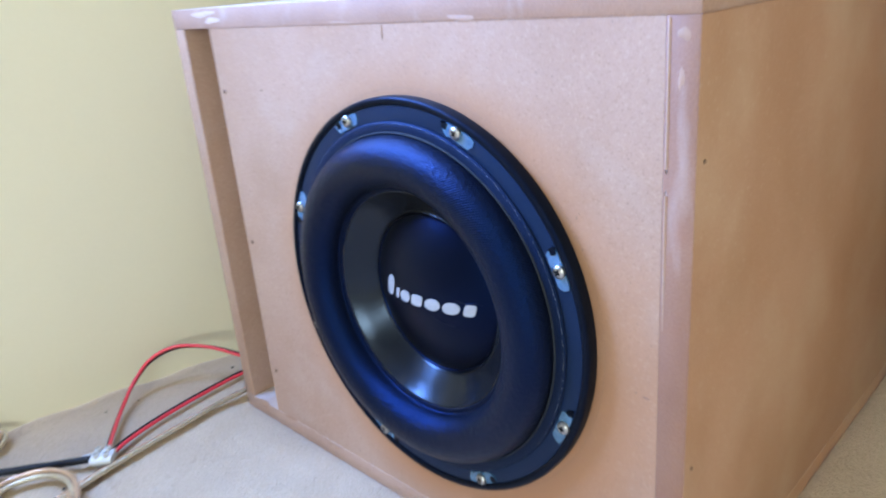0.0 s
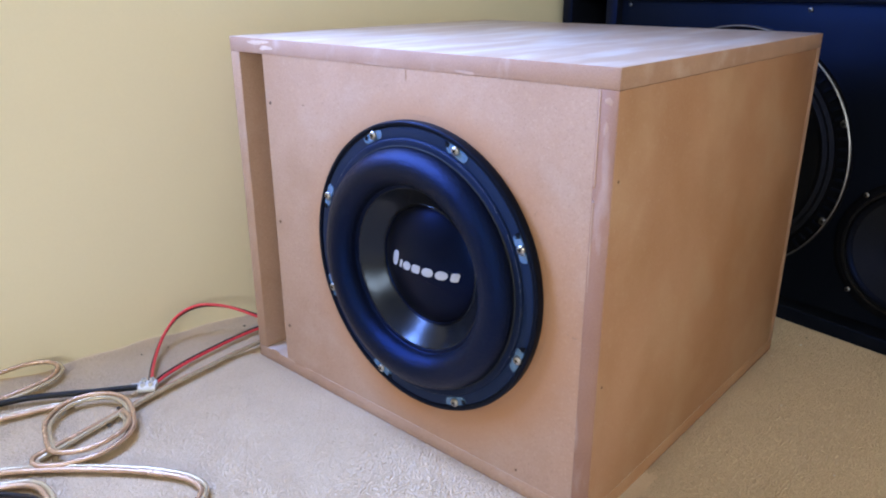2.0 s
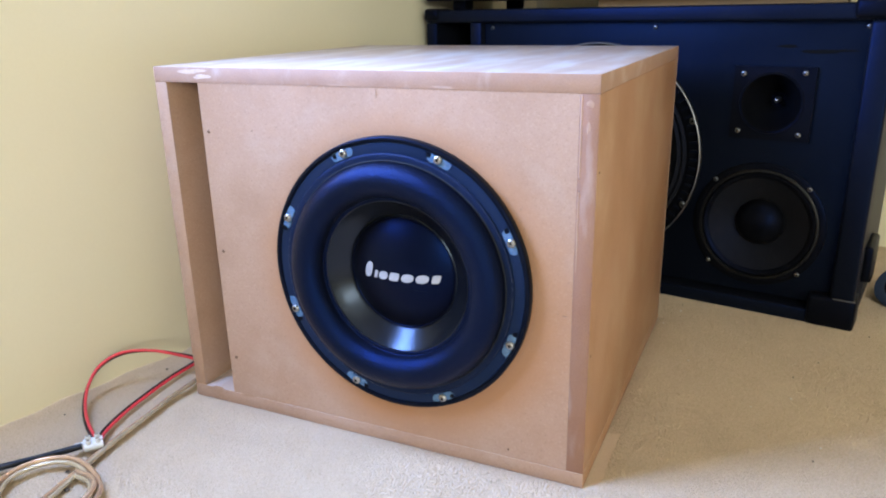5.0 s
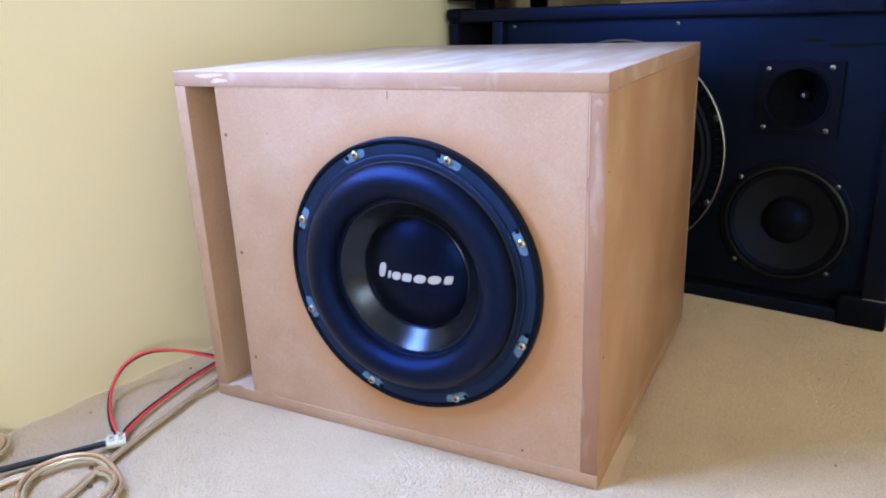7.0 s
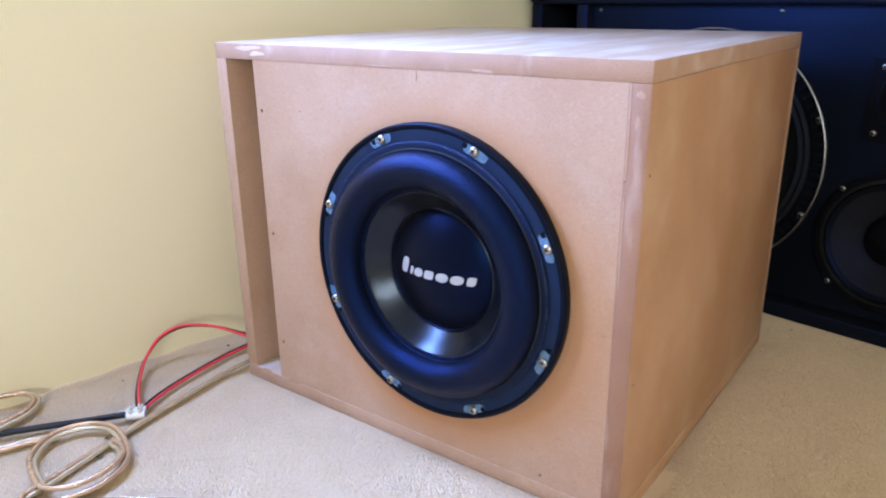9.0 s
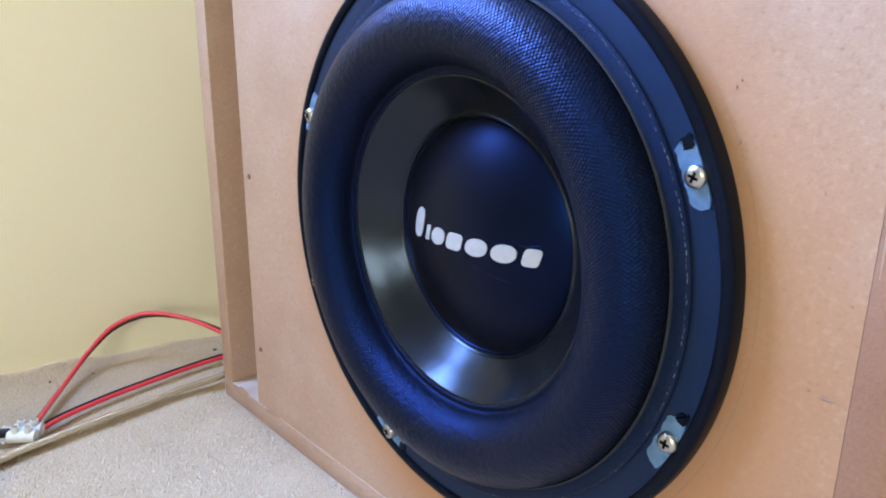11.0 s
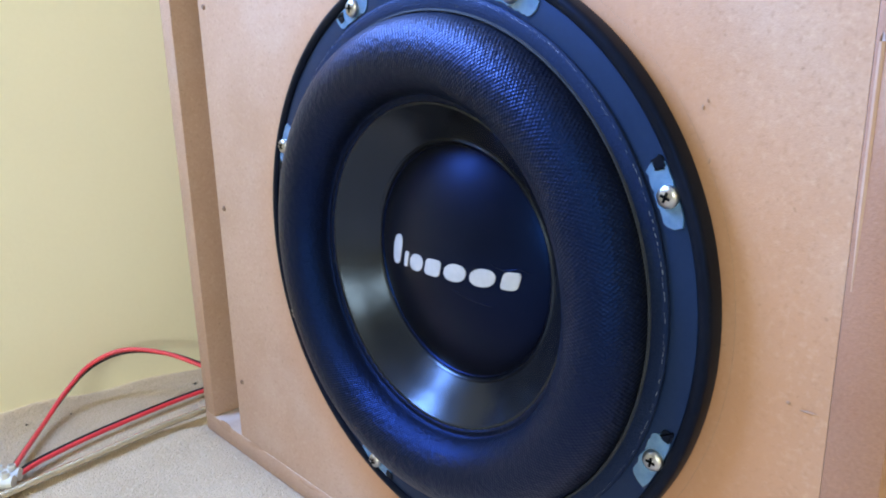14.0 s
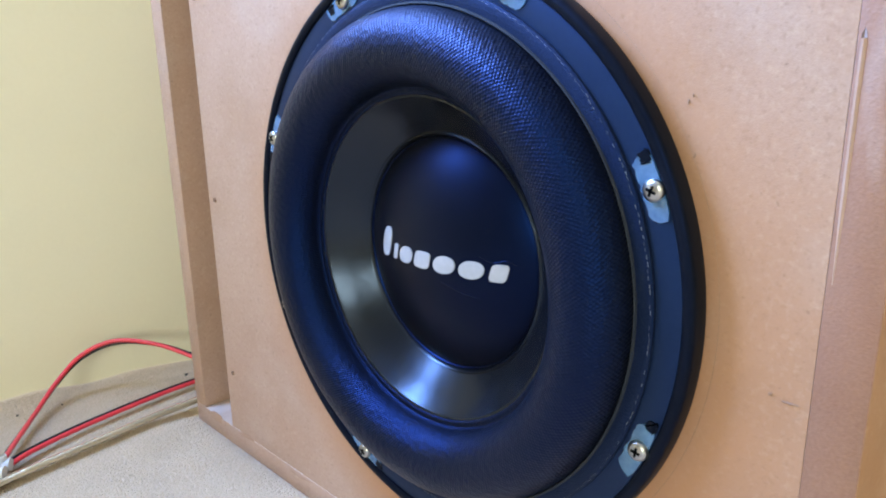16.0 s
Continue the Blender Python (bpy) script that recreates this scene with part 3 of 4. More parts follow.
# glue flecks where the surround meets the cone
bm = bmesh.new()
rnd = random.Random(11)
for k in range(34):
    a = rnd.uniform(0, 2 * math.pi)
    w = rnd.uniform(0.0006, 0.0022) / 0.0886
    r = 0.0889 + rnd.uniform(-0.0004, 0.0004)
    vs = [bm.verts.new((CX + q * math.cos(b), -o, CZ + q * math.sin(b))) for b in (a, a + w) for q, o in ((r - 0.0002, 0.0094), (r, 0.0104), (r + 0.0002, 0.0096))]
    for q in ((0, 1, 4, 3), (1, 2, 5, 4), (0, 3, 5, 2), (0, 2, 1), (3, 4, 5)):
        bm.faces.new([vs[i] for i in q])
dpart("glue_flecks", bm, M_SELV, "pale flecks of glue round the cone", None)["kind"] = "stuff"


def pan_screw(x, y, z, r, h, turn, parent, metal=None):
    """A pan-head screw whose head faces -y, with its cross slot."""
    bm = turned([(r * 0.98, 0), (r, h * 0.3), (r * 0.9, h * 0.7), (r * 0.6, h * 0.95), (0.0001, h)], (x, y, z), 20)
    ob = part("screw", bm, metal or M_STEEL, parent, "steel cross-head screw", 50)
    bm = bmesh.new()
    for k in (0, 1):
        box(-r * 0.46, r * 0.46, -0.0006, 0.0004, -r * 0.11, r * 0.11, bm=bm)
        bmesh.ops.rotate(bm, verts=bm.verts, cent=(0, 0, 0), matrix=Matrix.Rotation(radians(90), 3, "Y"))
    bmesh.ops.rotate(bm, verts=bm.verts, cent=(0, 0, 0), matrix=Matrix.Rotation(radians(turn), 3, "Y"))
    bmesh.ops.translate(bm, verts=bm.verts, vec=(x, y - h * 0.92, z))
    return ob, part("slot", bm, M_BLACK, ob, "dark cross slot", None)


def pad(angle, seed, reach=5.6, r_in=0.1422, r_out=0.1513, up=0.0099, wob=0.0005):
    """The glossy mount pad under a screw: an arc of ring with ragged, uneven ends."""
    bm = bmesh.new()
    rnd = random.Random(seed)
    top, low = [], []
    n = 16
    skew = rnd.uniform(-0.8, 0.8)
    for side in (0, 1):
        for k in range(n + 1):
            q = k / n if side == 0 else 1 - k / n
            a = angle + radians(skew - reach + 2 * reach * q + rnd.uniform(-0.18, 0.18))
            end = max(0.0, abs(q - 0.5) * 2 - 0.72) / 0.28
            r = r_out - 0.0012 * end + rnd.uniform(-wob, wob) * 0.3 if side == 0 else r_in + 0.0042 * end ** 2 + rnd.uniform(-wob, wob)
            top.append(bm.verts.new((CX + r * math.cos(a), -up, CZ + r * math.sin(a))))
            low.append(bm.verts.new((CX + r * math.cos(a), -0.0090, CZ + r * math.sin(a))))
    bm.faces.new(top)
    for k in range(len(top)):
        j = (k + 1) % len(top)
        bm.faces.new((top[k], top[j], low[j], low[k]))
    return bm


SR = 0.1478
for k in range(8):
    a = radians(22.5 + 45 * k)
    dpart("mount_pad", pad(a, k), M_PAD, "glossy blue-grey pad under a screw", 30)
    dpart("dark_smear", pad(a + radians(5.2), k + 30, 1.1, 0.1460, 0.1508, 0.0101, 0.0007), M_RIM, "dark ragged smear on the pad", 30)
    x, z = CX + SR * math.cos(a), CZ + SR * math.sin(a)
    ob, slot = pan_screw(x, -0.0098, z, 0.0047, 0.0030, 20 + 37 * k, drv)
    ob.matrix_parent_inverse = Matrix.Translation((-CX, 0, -CZ))

# ---- the black cabinets ----
def cabinet_shell(x0, x1, y0, y1, z0, z1, parent):
    e = 0.024
    part("top_rail", box(x0, x1, y0, y1, z1 - e, z1, 0.004, 3), M_EDGE, parent)
    part("bottom_rail", box(x0, x1, y0, y1, z0, z0 + e, 0.004, 3), M_EDGE, parent)
    part("left_side", box(x0, x0 + e, y0, y1, z0 + e, z1 - e, 0.003), M_EDGE, parent)
    part("right_side", box(x1 - e - 0.012, x1, y0, y1, z0 + e, z1 - e, 0.006, 3), M_EDGE, parent)
    part("back_board", box(x0 + e, x1 - e - 0.012, y1 - 0.018, y1 - 0.003, z0 + e, z1 - e), M_PAINT, parent)


def corner(x0, x1, y0, y1, z0, z1):
    return box(x0, x1, y0, y1, z0, z1, 0.007, 3)


# local frame of the stack: u along the front, v into the depth, turned as the room's walls are
PX, PY, YAW = 0.80, 0.557, -10.0
KX0, KX1, KY, KY1, KZ = -0.780, 0.030, 0.0, 0.300, 0.494


def stacked(ob):
    ob.location, ob.rotation_euler = (PX, PY, 0), (0, 0, radians(YAW))
    return ob


cab = stacked(thing("pa_cabinet", "large black loudspeaker cabinet lying sideways on the carpet", "loudspeaker"))
cabinet_shell(KX0, KX1, KY, KY1, -0.002, KZ, cab)
BY = 0.018
XR, ZT, ZM, XM, XD = 0.0, KZ - 0.024, 0.255, -0.231, -0.655
bx, bz, br = -0.418, 0.245, 0.191
mx_, mz = -0.128, 0.147
hx, hz = -0.128, 0.346
part("baffle_board", joined(baffle(XD, XM, 0.030, ZT, BY, BY + 0.018, bx, bz, 0.170), baffle(XM, XR - 0.006, ZM, ZT, BY, BY + 0.018, hx, hz, 0.043),
                            baffle(XM, XR - 0.006, 0.030, ZM, BY, BY + 0.018, mx_, mz, 0.088)), M_PAINT, cab, "satin black painted baffle, blue in the daylight", 30)
part("port_divider", box(XD - 0.024, XD, KY + 0.003, KY1 - 0.05, 0.030, KZ - 0.024, 0.002), M_EDGE, cab)
for x0, x1, z0, z1 in ((KX1 - 0.066, KX1 + 0.004, -0.003, 0.050), (KX1 - 0.058, KX1 + 0.003, KZ - 0.022, KZ + 0.006), (KX0 - 0.003, KX0 + 0.045, -0.003, 0.05), (KX0 - 0.003, KX0 + 0.03, KZ - 0.02, KZ + 0.003)):
    part("corner_protector", corner(x0, x1, KY - 0.006, KY + 0.05, z0, z1), M_PLASTIC, cab, "rounded black plastic corner protector")
part("corner_protector", corner(KX1 - 0.05, KX1 + 0.004, KY1 - 0.05, KY1 + 0.004, -0.003, 0.05), M_PLASTIC, cab)
part("protector_edge", box(KX1 - 0.030, KX1 + 0.002, KY - 0.0066, KY - 0.004, 0.0485, 0.0505, 0.0006), M_ALU, cab, "worn bright edge of a corner protector")
part("side_handle", box(KX1 - 0.004, KX1 + 0.012, KY + 0.05, KY + 0.15, 0.065, 0.125, 0.006, 3), M_PLASTIC, cab, "black side handle cup")
# bass driver
bass = part("bass_driver", turned([(br, -0.001), (br + 0.0003, 0.008), (br - 0.0018, 0.0115), (br - 0.0033, 0.0105), (br - 0.0038, 0.005), (br - 0.023, 0.004), (br - 0.029, -0.002)], (bx, BY, bz), 120), M_PLASTIC, cab, "large bass driver")
part("rim", turned([(br - 0.0033, 0.0100), (br - 0.0018, 0.0119), (br + 0.0, 0.0105)], (bx, BY, bz), 120), M_ALU, bass, "bare alloy rim edge")
part("surround", turned([(br - 0.025, 0.0035), (br - 0.030, 0.008), (br - 0.035, 0.004), (br - 0.040, 0.008), (br - 0.045, 0.003), (br - 0.050, -0.001)], (bx, BY, bz), 96), M_PAPER, bass)
part("cone", turned([(br - 0.049, 0.0), (0.05, -0.06), (0.048, -0.062), (0.03, -0.045), (0.0001, -0.04)], (bx, BY, bz), 96), M_PAPER, bass)
bm = bmesh.new()
for k in range(76):
    a = 2 * math.pi * k / 76
    r0 = box(-0.006, 0.006, -0.0068, -0.0045, -0.0022, 0.0022)
    bmesh.ops.rotate(r0, verts=r0.verts, cent=(0, 0, 0), matrix=Matrix.Rotation(-a, 3, "Y"))
    bmesh.ops.translate(r0, verts=r0.verts, vec=(bx + (br - 0.013) * math.cos(a), BY, bz + (br - 0.013) * math.sin(a)))
    joined(bm, r0)
part("gasket_ribs", bm, M_EDGE, bass, "ribbed gasket ring")
for k in range(8):
    a = radians(-25.2 + 46.0 * k if k < 2 else -25.2 + 45 * k)
    pan_screw(bx + 0.1845 * math.cos(a), BY - 0.0065, bz + 0.1845 * math.sin(a), 0.0058, 0.004, 15 * k, cab, M_DULL)
# mid driver
mid = part("mid_driver", turned([(0.1035, -0.001), (0.1035, 0.003), (0.1015, 0.0045), (0.094, 0.0048), (0.0925, 0.0030)], (mx_, BY, mz), 96), M_PLASTIC, cab, "eight-inch midrange driver")
part("rim", turned([(0.0935, 0.0030), (0.0930, 0.0058), (0.0915, 0.0066), (0.0895, 0.0066), (0.0885, 0.002)], (mx_, BY, mz), 96), M_RING, mid, "raised satin ring with a worn edge")
part("surround", turned([(0.0890, 0.002), (0.0855, 0.0052), (0.0815, 0.0045), (0.0785, 0.0010)], (mx_, BY, mz), 96), M_PLASTIC, mid)
part("cone", turned([(0.0788, 0.0012), (0.038, -0.022), (0.034, -0.024)], (mx_, BY, mz), 96), M_PAPER, mid, "dark grey paper cone")
part("dust_cap", turned([(0.0385, -0.0215), (0.038, -0.016), (0.032, -0.007), (0.021, 0.000), (0.011, 0.0035), (0.0001, 0.0045)], (mx_, BY, mz), 64), M_PLASTIC, mid, "domed black dust cap")
for x, z in ((-0.056, 0.215), (-0.200, 0.217), (-0.200, 0.0745), (-0.058, 0.073)):
    pan_screw(x, BY - 0.0035, z, 0.0040, 0.003, 30, cab, M_DULL)
# horn tweeter
horn = part("horn_plate", baffle(-0.1865, -0.0675, 0.2885, 0.4020, BY - 0.006, BY - 0.0005, hx, hz, 0.044), M_PLASTIC, cab, "square black horn tweeter plate", 30)
part("horn_throat", turned([(0.0475, 0.0062), (0.0470, 0.0078), (0.0442, 0.0070), (0.041, -0.004), (0.031, -0.022), (0.021, -0.042), (0.012, -0.055), (0.0001, -0.057)], (hx, BY, hz), 64), M_PLASTIC, horn, "round horn mouth")
part("phase_plug", turned([(0.005, -0.056), (0.0045, -0.040), (0.0025, -0.034), (0.0001, -0.033)], (hx, BY, hz), 24), M_ALU, horn)
for x, z in ((-0.1725, 0.390), (-0.0831, 0.2990), (-0.173, 0.3004), (-0.0832, 0.3930)):
    pan_screw(x, BY - 0.006, z, 0.0043, 0.003, 10, cab, M_DULL)
for x, z in ((-0.637, 0.460), (-0.322, 0.460), (-0.0085, 0.461), (-0.0147, 0.036)):
    pan_screw(x, BY - 0.0003, z, 0.0036, 0.0025, 40, cab, M_DULL)
for x, z, w, h in ((-0.06, 0.425, 0.075, 0.006), (-0.115, 0.432, 0.035, 0.004)):
    bm = smear(x, z, w, h, BY - 0.0003, int(-x * 100))
    part("scrape", bm, M_BLACK, cab, "dull dark scrape in the paint")

top = stacked(thing("pa_cabinet", "black loudspeaker cabinet stacked on top of another black cabinet", "loudspeaker"))
Z2 = 0.511
cabinet_shell(KX0 + 0.004, KX1 + 0.02, KY - 0.006, KY1, Z2, Z2 + 0.45, top)
part("baffle_board", box(KX0 + 0.028, KX1 - 0.016, BY, BY + 0.018, Z2 + 0.024, Z2 + 0.426), M_PAINT, top)
for x in (-0.74, -0.03):
    for y in (0.035, 0.245):
        part("foot", box(x, x + 0.03, y, y + 0.03, KZ, Z2 + 0.002, 0.003), M_PLASTIC, top, "black rubber foot")
batten = stacked(tagged(mesh_object("wooden_batten", box(-0.44, -0.045, 0.05, 0.08, KZ, Z2, 0.001), M_WOODGAP), "thin raw plywood batten between the stacked cabinets", "batten"))

# ---- loose terminal plate ----
plate = thing("terminal_plate", "round dark-blue speaker terminal plate leaning on the carpet", "speaker terminal", (0.915, 0.70, 0.0))
tilt = Matrix.Translation((0.915, 0.70, 0.033)) @ Matrix.Rotation(radians(-38), 4, "Z") @ Matrix.Rotation(radians(-48), 4, "X")
M_NAVY = mat("navy_plastic", (0.020, 0.032, 0.065), (0.035, 0.05, 0.09), 0.4, 300, 20, 0.4, 0.1)


def lean(bm):
    bmesh.ops.transform(bm, matrix=tilt, verts=bm.verts)
    return bm


for name, prof, m_, lab in (("ring", [(0.030, -0.004), (0.0445, -0.004), (0.0455, 0.0), (0.0445, 0.004), (0.030, 0.004), (0.029, 0.0035)], M_NAVY, "dark navy plastic ring"),
                            ("cup", [(0.030, 0.003), (0.028, -0.012), (0.0001, -0.012)], M_BLACK, "recessed black cup")):
    ob = part(name, lean(turned(prof, (0, 0, 0), 48)), m_, plate, lab)
    ob.matrix_parent_inverse = Matrix.Translation((-0.915, -0.70, 0))
for x, m_ in ((-0.010, M_RED), (0.010, M_BLK)):
    ob = part("binding_post", lean(turned([(0.006, -0.012), (0.006, 0.002), (0.004, 0.004), (0.0001, 0.004)], (x, 0, 0), 16)), m_, plate, "binding post")
    ob.matrix_parent_inverse = Matrix.Translation((-0.915, -0.70, 0))

# ---- cables ----
def cable(name, label, cores):
    th = thing(name, label, "cable")
    for nm, bm, m_ in cores:
        part(nm, bm, m_, th, "", 60)
    return th


def twin(name, label, path, r, mats, bank=0.0, gap=0.95):
    return cable(name, label, [(n_, tube(path, r, s * r * gap, 0, bank), m_) for n_, m_, s in ((mats[0][0], mats[0][1], -1), (mats[1][0], mats[1][1], 1))])


RB = (("red_core", M_RED), ("black_core", M_BLK))
BR = RB[::-1]
CT = (("tinned_core", M_TIN), ("copper_core", M_COPPER))
twin("twin_wire", "red and black twin wire lying straight on the carpet",
     [(-0.030, 0.16, 0.007), (-0.055, 0.09, 0.007), (-0.051, 0.045, 0.008), (-0.050, 0.0, 0.008), (-0.044, -0.050, 0.008), (-0.036, -0.095, 0.008), (-0.023, -0.134, 0.009), (-0.010, -0.156, 0.010)], 0.0021, RB)
twin("twin_wire", "red and black twin wire arching up against the wall",
     [(-0.018, 0.13, 0.008), (-0.017, 0.080, 0.010), (-0.020, 0.051, 0.018), (-0.046, 0.025, 0.034), (-0.074, -0.002, 0.048), (-0.099, -0.031, 0.052), (-0.112, -0.059, 0.042), (-0.107, -0.086, 0.025), (-0.086, -0.111, 0.013), (-0.052, -0.136, 0.010), (-0.016, -0.157, 0.012)], 0.0021, BR, bank=(235, 225, 170, 125, 125, 130, 140))
twin("speaker_cable", "clear flat copper speaker cable coiled on the carpet",
     [(-0.030, 0.14, 0.007), (-0.020, 0.06, 0.007), (-0.012, 0.005, 0.007), (-0.010, -0.035, 0.007), (-0.003, -0.085, 0.007), (0.003, -0.135, 0.007), (0.010, -0.178, 0.007), (0.018, -0.215, 0.007), (0.027, -0.258, 0.007), (0.036, -0.295, 0.008),
      (0.040, -0.320, 0.008), (0.056, -0.322, 0.008), (0.074, -0.302, 0.008), (0.085, -0.268, 0.009), (0.075, -0.232, 0.011), (0.044, -0.212, 0.013), (0.002, -0.203, 0.014), (-0.030, -0.219, 0.013), (-0.040, -0.252, 0.012), (-0.018, -0.284, 0.011), (0.022, -0.299, 0.012), (0.050, -0.303, 0.0135), (0.069, -0.290, 0.015), (0.078, -0.266, 0.016), (0.071, -0.236, 0.0165), (0.048, -0.219, 0.013), (0.020, -0.214, 0.009)], 0.0030, CT, bank=(-30, -30, -30, -25, -10, 20, 35, 35, 35, 35, 35, 35, 35, 35, 35, 35))
twin("speaker_cable", "clear flat copper speaker cable curving over the carpet",
     [(-0.02, -0.45, 0.007), (0.010, -0.395, 0.007), (0.028, -0.362, 0.007), (0.050, -0.335, 0.007), (0.086, -0.299, 0.007), (0.133, -0.260, 0.007), (0.176, -0.232, 0.007), (0.205, -0.222, 0.007), (0.226, -0.226, 0.007), (0.240, -0.250, 0.007), (0.246, -0.31, 0.007), (0.24, -0.42, 0.007)], 0.0030, CT)
twin("speaker_cable", "clear flat copper speaker cable curving over the carpet",
     [(0.0, -0.46, 0.007), (0.034, -0.40, 0.007), (0.055, -0.374, 0.007), (0.070, -0.351, 0.008), (0.086, -0.339, 0.009), (0.105, -0.335, 0.009), (0.130, -0.340, 0.008), (0.155, -0.365, 0.007), (0.175, -0.43, 0.007)], 0.0030, CT)
twin("speaker_cable", "clear flat copper speaker cable looped by the wall",
     [(-0.20, -0.42, 0.010), (-0.186, -0.34, 0.014), (-0.174, -0.285, 0.018), (-0.168, -0.252, 0.020), (-0.153, -0.229, 0.020), (-0.135, -0.223, 0.016), (-0.121, -0.238, 0.012), (-0.116, -0.276, 0.010), (-0.120, -0.33, 0.008), (-0.135, -0.43, 0.008)], 0.0030, CT, bank=30)
twin("speaker_cable", "clear flat speaker cable lying flat beside the black lead",
     [(-0.105, -0.45, 0.007), (-0.092, -0.365, 0.007), (-0.082, -0.329, 0.007), (-0.070, -0.295, 0.007), (-0.058, -0.263, 0.007), (-0.044, -0.246, 0.007)], 0.0030, CT)
cable("black_lead", "thick black lead running from a connector over the carpet",
      [("sheath", tube([(-0.014, -0.176, 0.013), (-0.026, -0.190, 0.012), (-0.045, -0.210, 0.010), (-0.073, -0.246, 0.010), (-0.096, -0.279, 0.010), (-0.114, -0.319, 0.009), (-0.130, -0.37, 0.008), (-0.14, -0.46, 0.008)], 0.0040), M_BLK)])
cable("black_lead", "black lead curving over the carpet",
      [("sheath", tube([(0.01, -0.46, 0.007), (0.040, -0.398, 0.007), (0.063, -0.376, 0.007), (0.089, -0.358, 0.007), (0.115, -0.347, 0.009), (0.14, -0.355, 0.008), (0.165, -0.42, 0.007)], 0.0034), M_BLK)])
# connector
con = thing("wire_connector", "small white nylon screw connector joining the wires on the carpet", "connector", (-0.008, -0.165, 0.006))
cm = Matrix.Translation((-0.008, -0.165, 0.0115)) @ Matrix.Rotation(radians(52), 4, "Z")


def cpart(name, bm, material, label="", smooth=40):
    bmesh.ops.transform(bm, matrix=cm, verts=bm.verts)
    ob = part(name, bm, material, con, label, smooth)
    ob.matrix_parent_inverse = Matrix.Translation((0.008, 0.165, -0.006))
    return ob


for y in (-0.0055, 0.0055):
    bm = bmesh.new()
    bmesh.ops.create_cone(bm, cap_ends=True, segments=16, radius1=0.0050, radius2=0.0050, depth=0.021, matrix=Matrix.Translation((0, y, 0)) @ Matrix.Rotation(radians(90), 4, "Y"))
    cpart("barrel", bm, M_NYLON, "white nylon barrel")
    for x in (-0.005, 0.005):
        bm = bmesh.new()
        bmesh.ops.create_cone(bm, cap_ends=True, segments=12, radius1=0.0033, radius2=0.0030, depth=0.005, matrix=Matrix.Translation((x, y, 0.006)))
        cpart("screw_well", bm, M_NYLON)
        bm = bmesh.new()
        bmesh.ops.create_cone(bm, cap_ends=True, segments=12, radius1=0.0021, radius2=0.0021, depth=0.001, matrix=Matrix.Translation((x, y, 0.0084)))
        cpart("clamp_screw", bm, M_STEEL, "small steel clamp screw")
cpart("web", box(-0.004, 0.004, -0.004, 0.004, -0.004, 0.003), M_NYLON)
bm = bmesh.new()
bmesh.ops.create_cone(bm, cap_ends=True, segments=12, radius1=0.0024, radius2=0.0024, depth=0.012, matrix=Matrix.Translation((-0.014, 0.004, 0.001)) @ Matrix.Rotation(radians(90), 4, "Y"))
cpart("wire_tail", bm, M_NYLON, "short white wire tail")

# ---- crumbs on the carpet ----
M_CRUMB = mat("dark_crumb", (0.05, 0.035, 0.02), (0.12, 0.09, 0.06), 0.8, 900, 90, 0.5, 0.0)
M_CHIP = mat("pale_chip", (0.70, 0.66, 0.58), (0.85, 0.82, 0.76), 0.6, 900, 90, 0.5, 0.0)
for k, (x, y, r, m_) in enumerate(((-0.082, 0.028, 0.0022, M_CRUMB), (-0.105, -0.085, 0.0012, M_CRUMB), (-0.112, -0.122, 0.0014, M_CRUMB), (-0.136, -0.140, 0.0012, M_CRUMB), (-0.004, -0.145, 0.0012, M_CRUMB), (-0.001, -0.209, 0.0022, M_CRUMB), (0.029, -0.234, 0.0030, M_CRUMB),
                                   (0.770, 0.139, 0.0018, M_CRUMB), (0.749, 0.345, 0.0013, M_CRUMB), (0.782, 0.406, 0.0014, M_CRUMB), (0.855, 0.530, 0.0016, M_CRUMB), (0.575, 0.557, 0.0014, M_CRUMB), (0.15, -0.36, 0.0014, M_CRUMB),
                                   (0.747, 0.281, 0.0016, M_CHIP), (0.779, 0.171, 0.0014, M_CHIP), (0.576, 0.528, 0.0018, M_CHIP), (0.556, 0.467, 0.0016, M_CHIP), (0.610, 0.344, 0.0013, M_CHIP), (0.70, 0.24, 0.0012, M_CHIP))):
    bm = bmesh.new()
    bmesh.ops.create_icosphere(bm, subdivisions=1, radius=r)
    rnd = random.Random(k)
    for v in bm.verts:
        v.co *= rnd.uniform(0.6, 1.3)
        v.co.z *= 0.6
    bmesh.ops.translate(bm, verts=bm.verts, vec=(x, y, 0.0024 + r * 0.3))
    tagged(mesh_object("carpet_crumb", bm, m_, 60), "pale wood chip lying on the carpet" if m_ is M_CHIP else "tiny dark crumb lying on the beige carpet", "crumb", group="crumbs on the carpet")

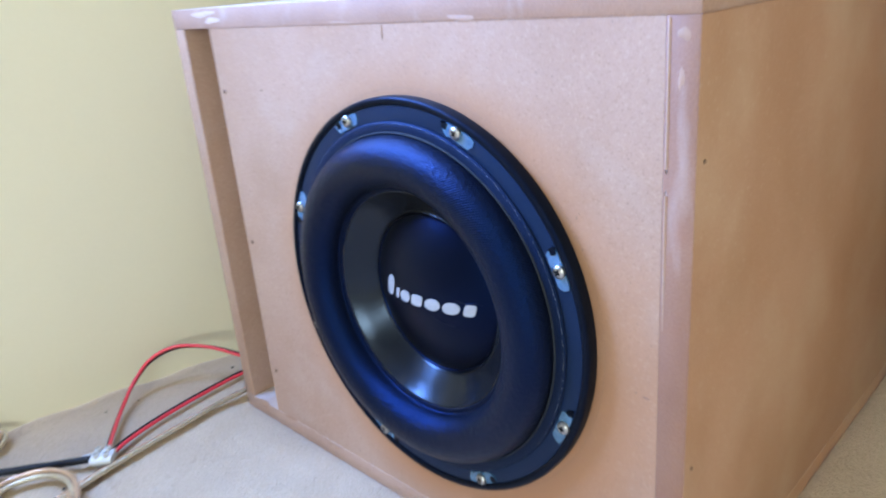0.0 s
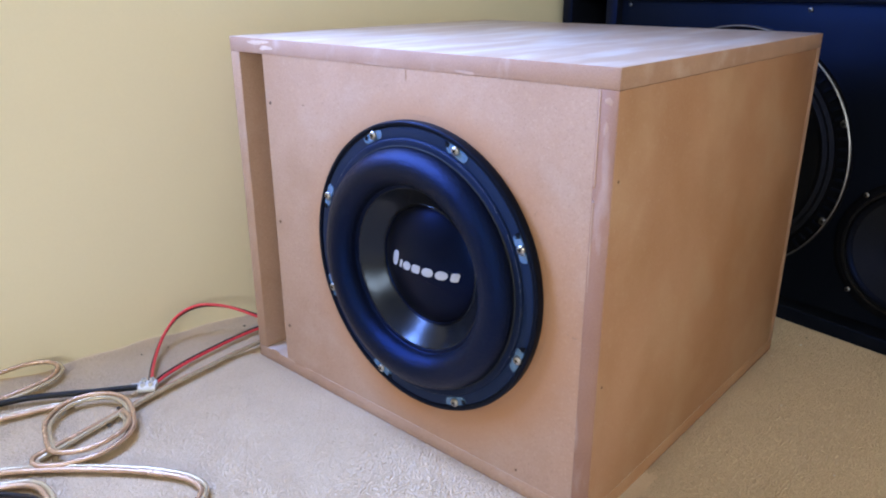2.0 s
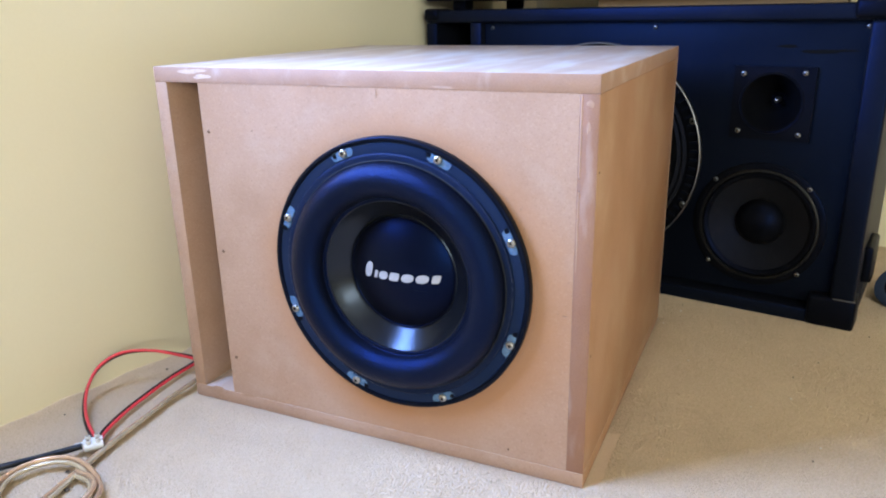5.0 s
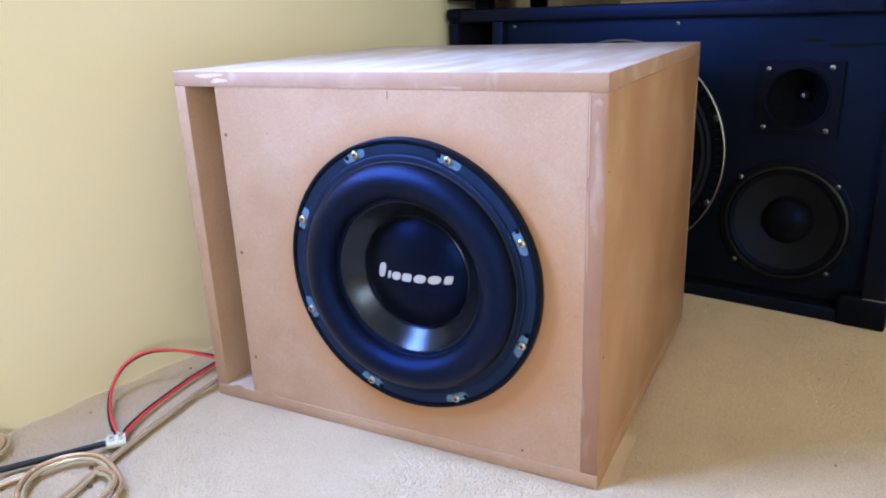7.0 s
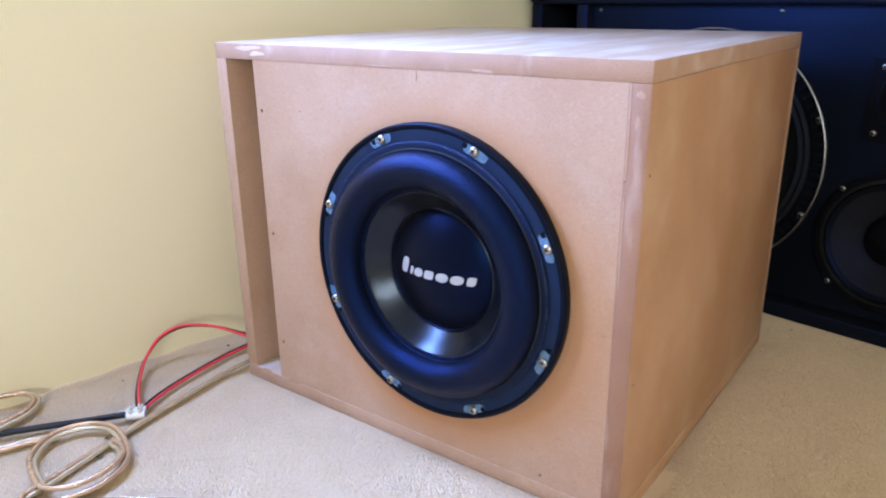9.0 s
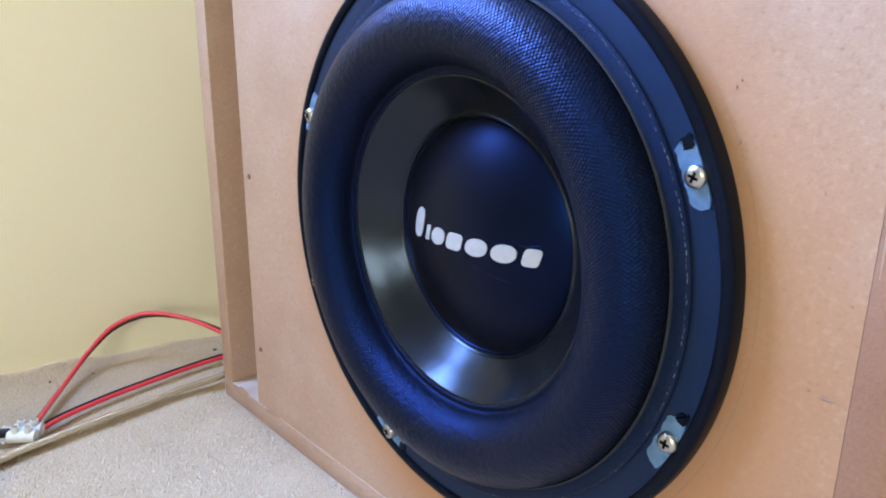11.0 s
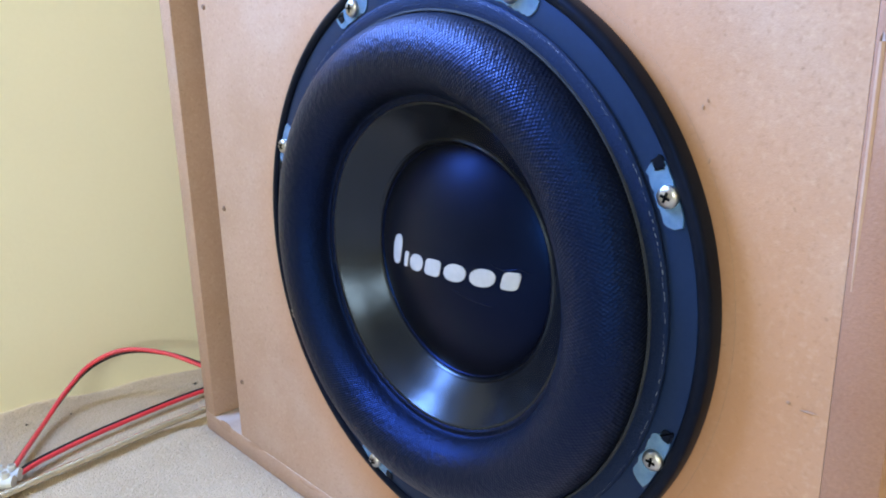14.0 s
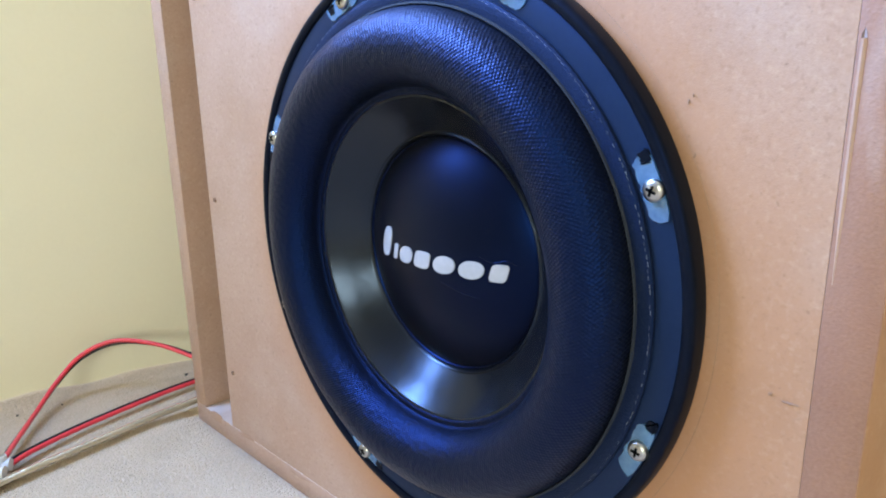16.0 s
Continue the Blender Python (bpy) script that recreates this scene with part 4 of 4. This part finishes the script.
# ---- carpet pile ----
def pile(regions, step, seed):
    rng = np.random.default_rng(seed)
    xs, ys2 = [], []
    for x0, x1, y0, y1 in regions:
        gx, gy = np.meshgrid(np.arange(x0, x1, step), np.arange(y0, y1, step))
        xs.append(gx.ravel()), ys2.append(gy.ravel())
    x, y = np.concatenate(xs), np.concatenate(ys2)
    x, y = x + rng.uniform(-0.6, 0.6, len(x)) * step, y + rng.uniform(-0.6, 0.6, len(y)) * step
    d = x - wall_x(y)
    inside = (x > -0.001) & (x < W + 0.001) & (y > -0.001) & (y < D + 0.001)
    c, q = math.cos(radians(YAW)), math.sin(radians(YAW))
    u, v = (x - PX) * c + (y - PY) * q, (y - PY) * c - (x - PX) * q
    under = (u > KX0 - 0.003) & (u < KX1 + 0.003) & (v > -0.003) & (v < KY1)
    keep = (d > 0.003) & ~inside & ~under & (y < 1.05 - 0.178 * (x - 0.908))
    x, y = x[keep], y[keep]
    n = len(x)
    z = np.array([carpet_height(a, b) for a, b in zip(x.tolist(), y.tolist())])
    patch = np.array([noise.noise((a * 28, b * 28, 0.0)) for a, b in zip(x.tolist(), y.tolist())])
    h = (0.0006 + 0.42 * step) * (1 + 0.35 * patch) * rng.uniform(0.7, 1.25, n)
    r = step * rng.uniform(0.42, 0.68, n)
    lean_a, lean_d = rng.uniform(0, 2 * np.pi, n), rng.uniform(0.0, 0.35, n) * step
    turn = rng.uniform(0, 2 * np.pi, n)
    verts = np.zeros((n, 7, 3), np.float32)
    for ring, (rk, hk, lk) in enumerate(((0.8, -0.001, 0.0), (1.0, 0.62, 0.5))):
        for k in range(3):
            a = turn + k * 2 * np.pi / 3 + ring * 0.5
            verts[:, ring * 3 + k, 0] = x + r * rk * np.cos(a) + lean_d * lk * np.cos(lean_a)
            verts[:, ring * 3 + k, 1] = y + r * rk * np.sin(a) + lean_d * lk * np.sin(lean_a)
            verts[:, ring * 3 + k, 2] = z + (h * hk if ring else -0.001)
    verts[:, 6, 0], verts[:, 6, 1], verts[:, 6, 2] = x + lean_d * np.cos(lean_a), y + lean_d * np.sin(lean_a), z + h
    quads = [(0, 1, 4, 3), (1, 2, 5, 4), (2, 0, 3, 5)]
    tris = [(3, 4, 6), (4, 5, 6), (5, 3, 6)]
    base = np.arange(n)[:, None] * 7
    idx = np.concatenate([(base[:, :, None] + np.array(quads)[None]).reshape(n, -1), (base[:, :, None] + np.array(tris)[None]).reshape(n, -1)], 1)
    sizes = np.tile([4, 4, 4, 3, 3, 3], n)
    me = bpy.data.meshes.new("carpet_pile")
    me.vertices.add(n * 7)
    me.vertices.foreach_set("co", verts.ravel())
    me.loops.add(int(sizes.sum()))
    me.loops.foreach_set("vertex_index", idx.ravel().astype(np.int32))
    me.polygons.add(len(sizes))
    me.polygons.foreach_set("loop_start", np.concatenate([[0], np.cumsum(sizes)[:-1]]).astype(np.int32))
    me.update(calc_edges=True)
    me.validate()
    me.shade_smooth()
    me.materials.append(M_PILE)
    ob = new("carpet_pile", me)
    ob.parent = FLOOR
    return tagged(ob, "short beige carpet tufts", kind="stuff")


pile([(-0.20, 0.30, -0.17, 0.12)], 0.0014, 2)
pile([(-0.23, 0.34, -0.31, -0.17), (0.30, 0.34, -0.17, 0.0)], 0.0019, 4)
pile([(-0.27, -0.0, -0.46, -0.31), (0.0, 0.34, -0.46, -0.31), (0.34, 0.56, -0.40, 0.0)], 0.0024, 5)
pile([(0.53, 1.05, 0.12, 0.60), (0.56, 1.05, -0.2, 0.12), (0.83, 1.05, 0.60, 1.07)], 0.0021, 3)
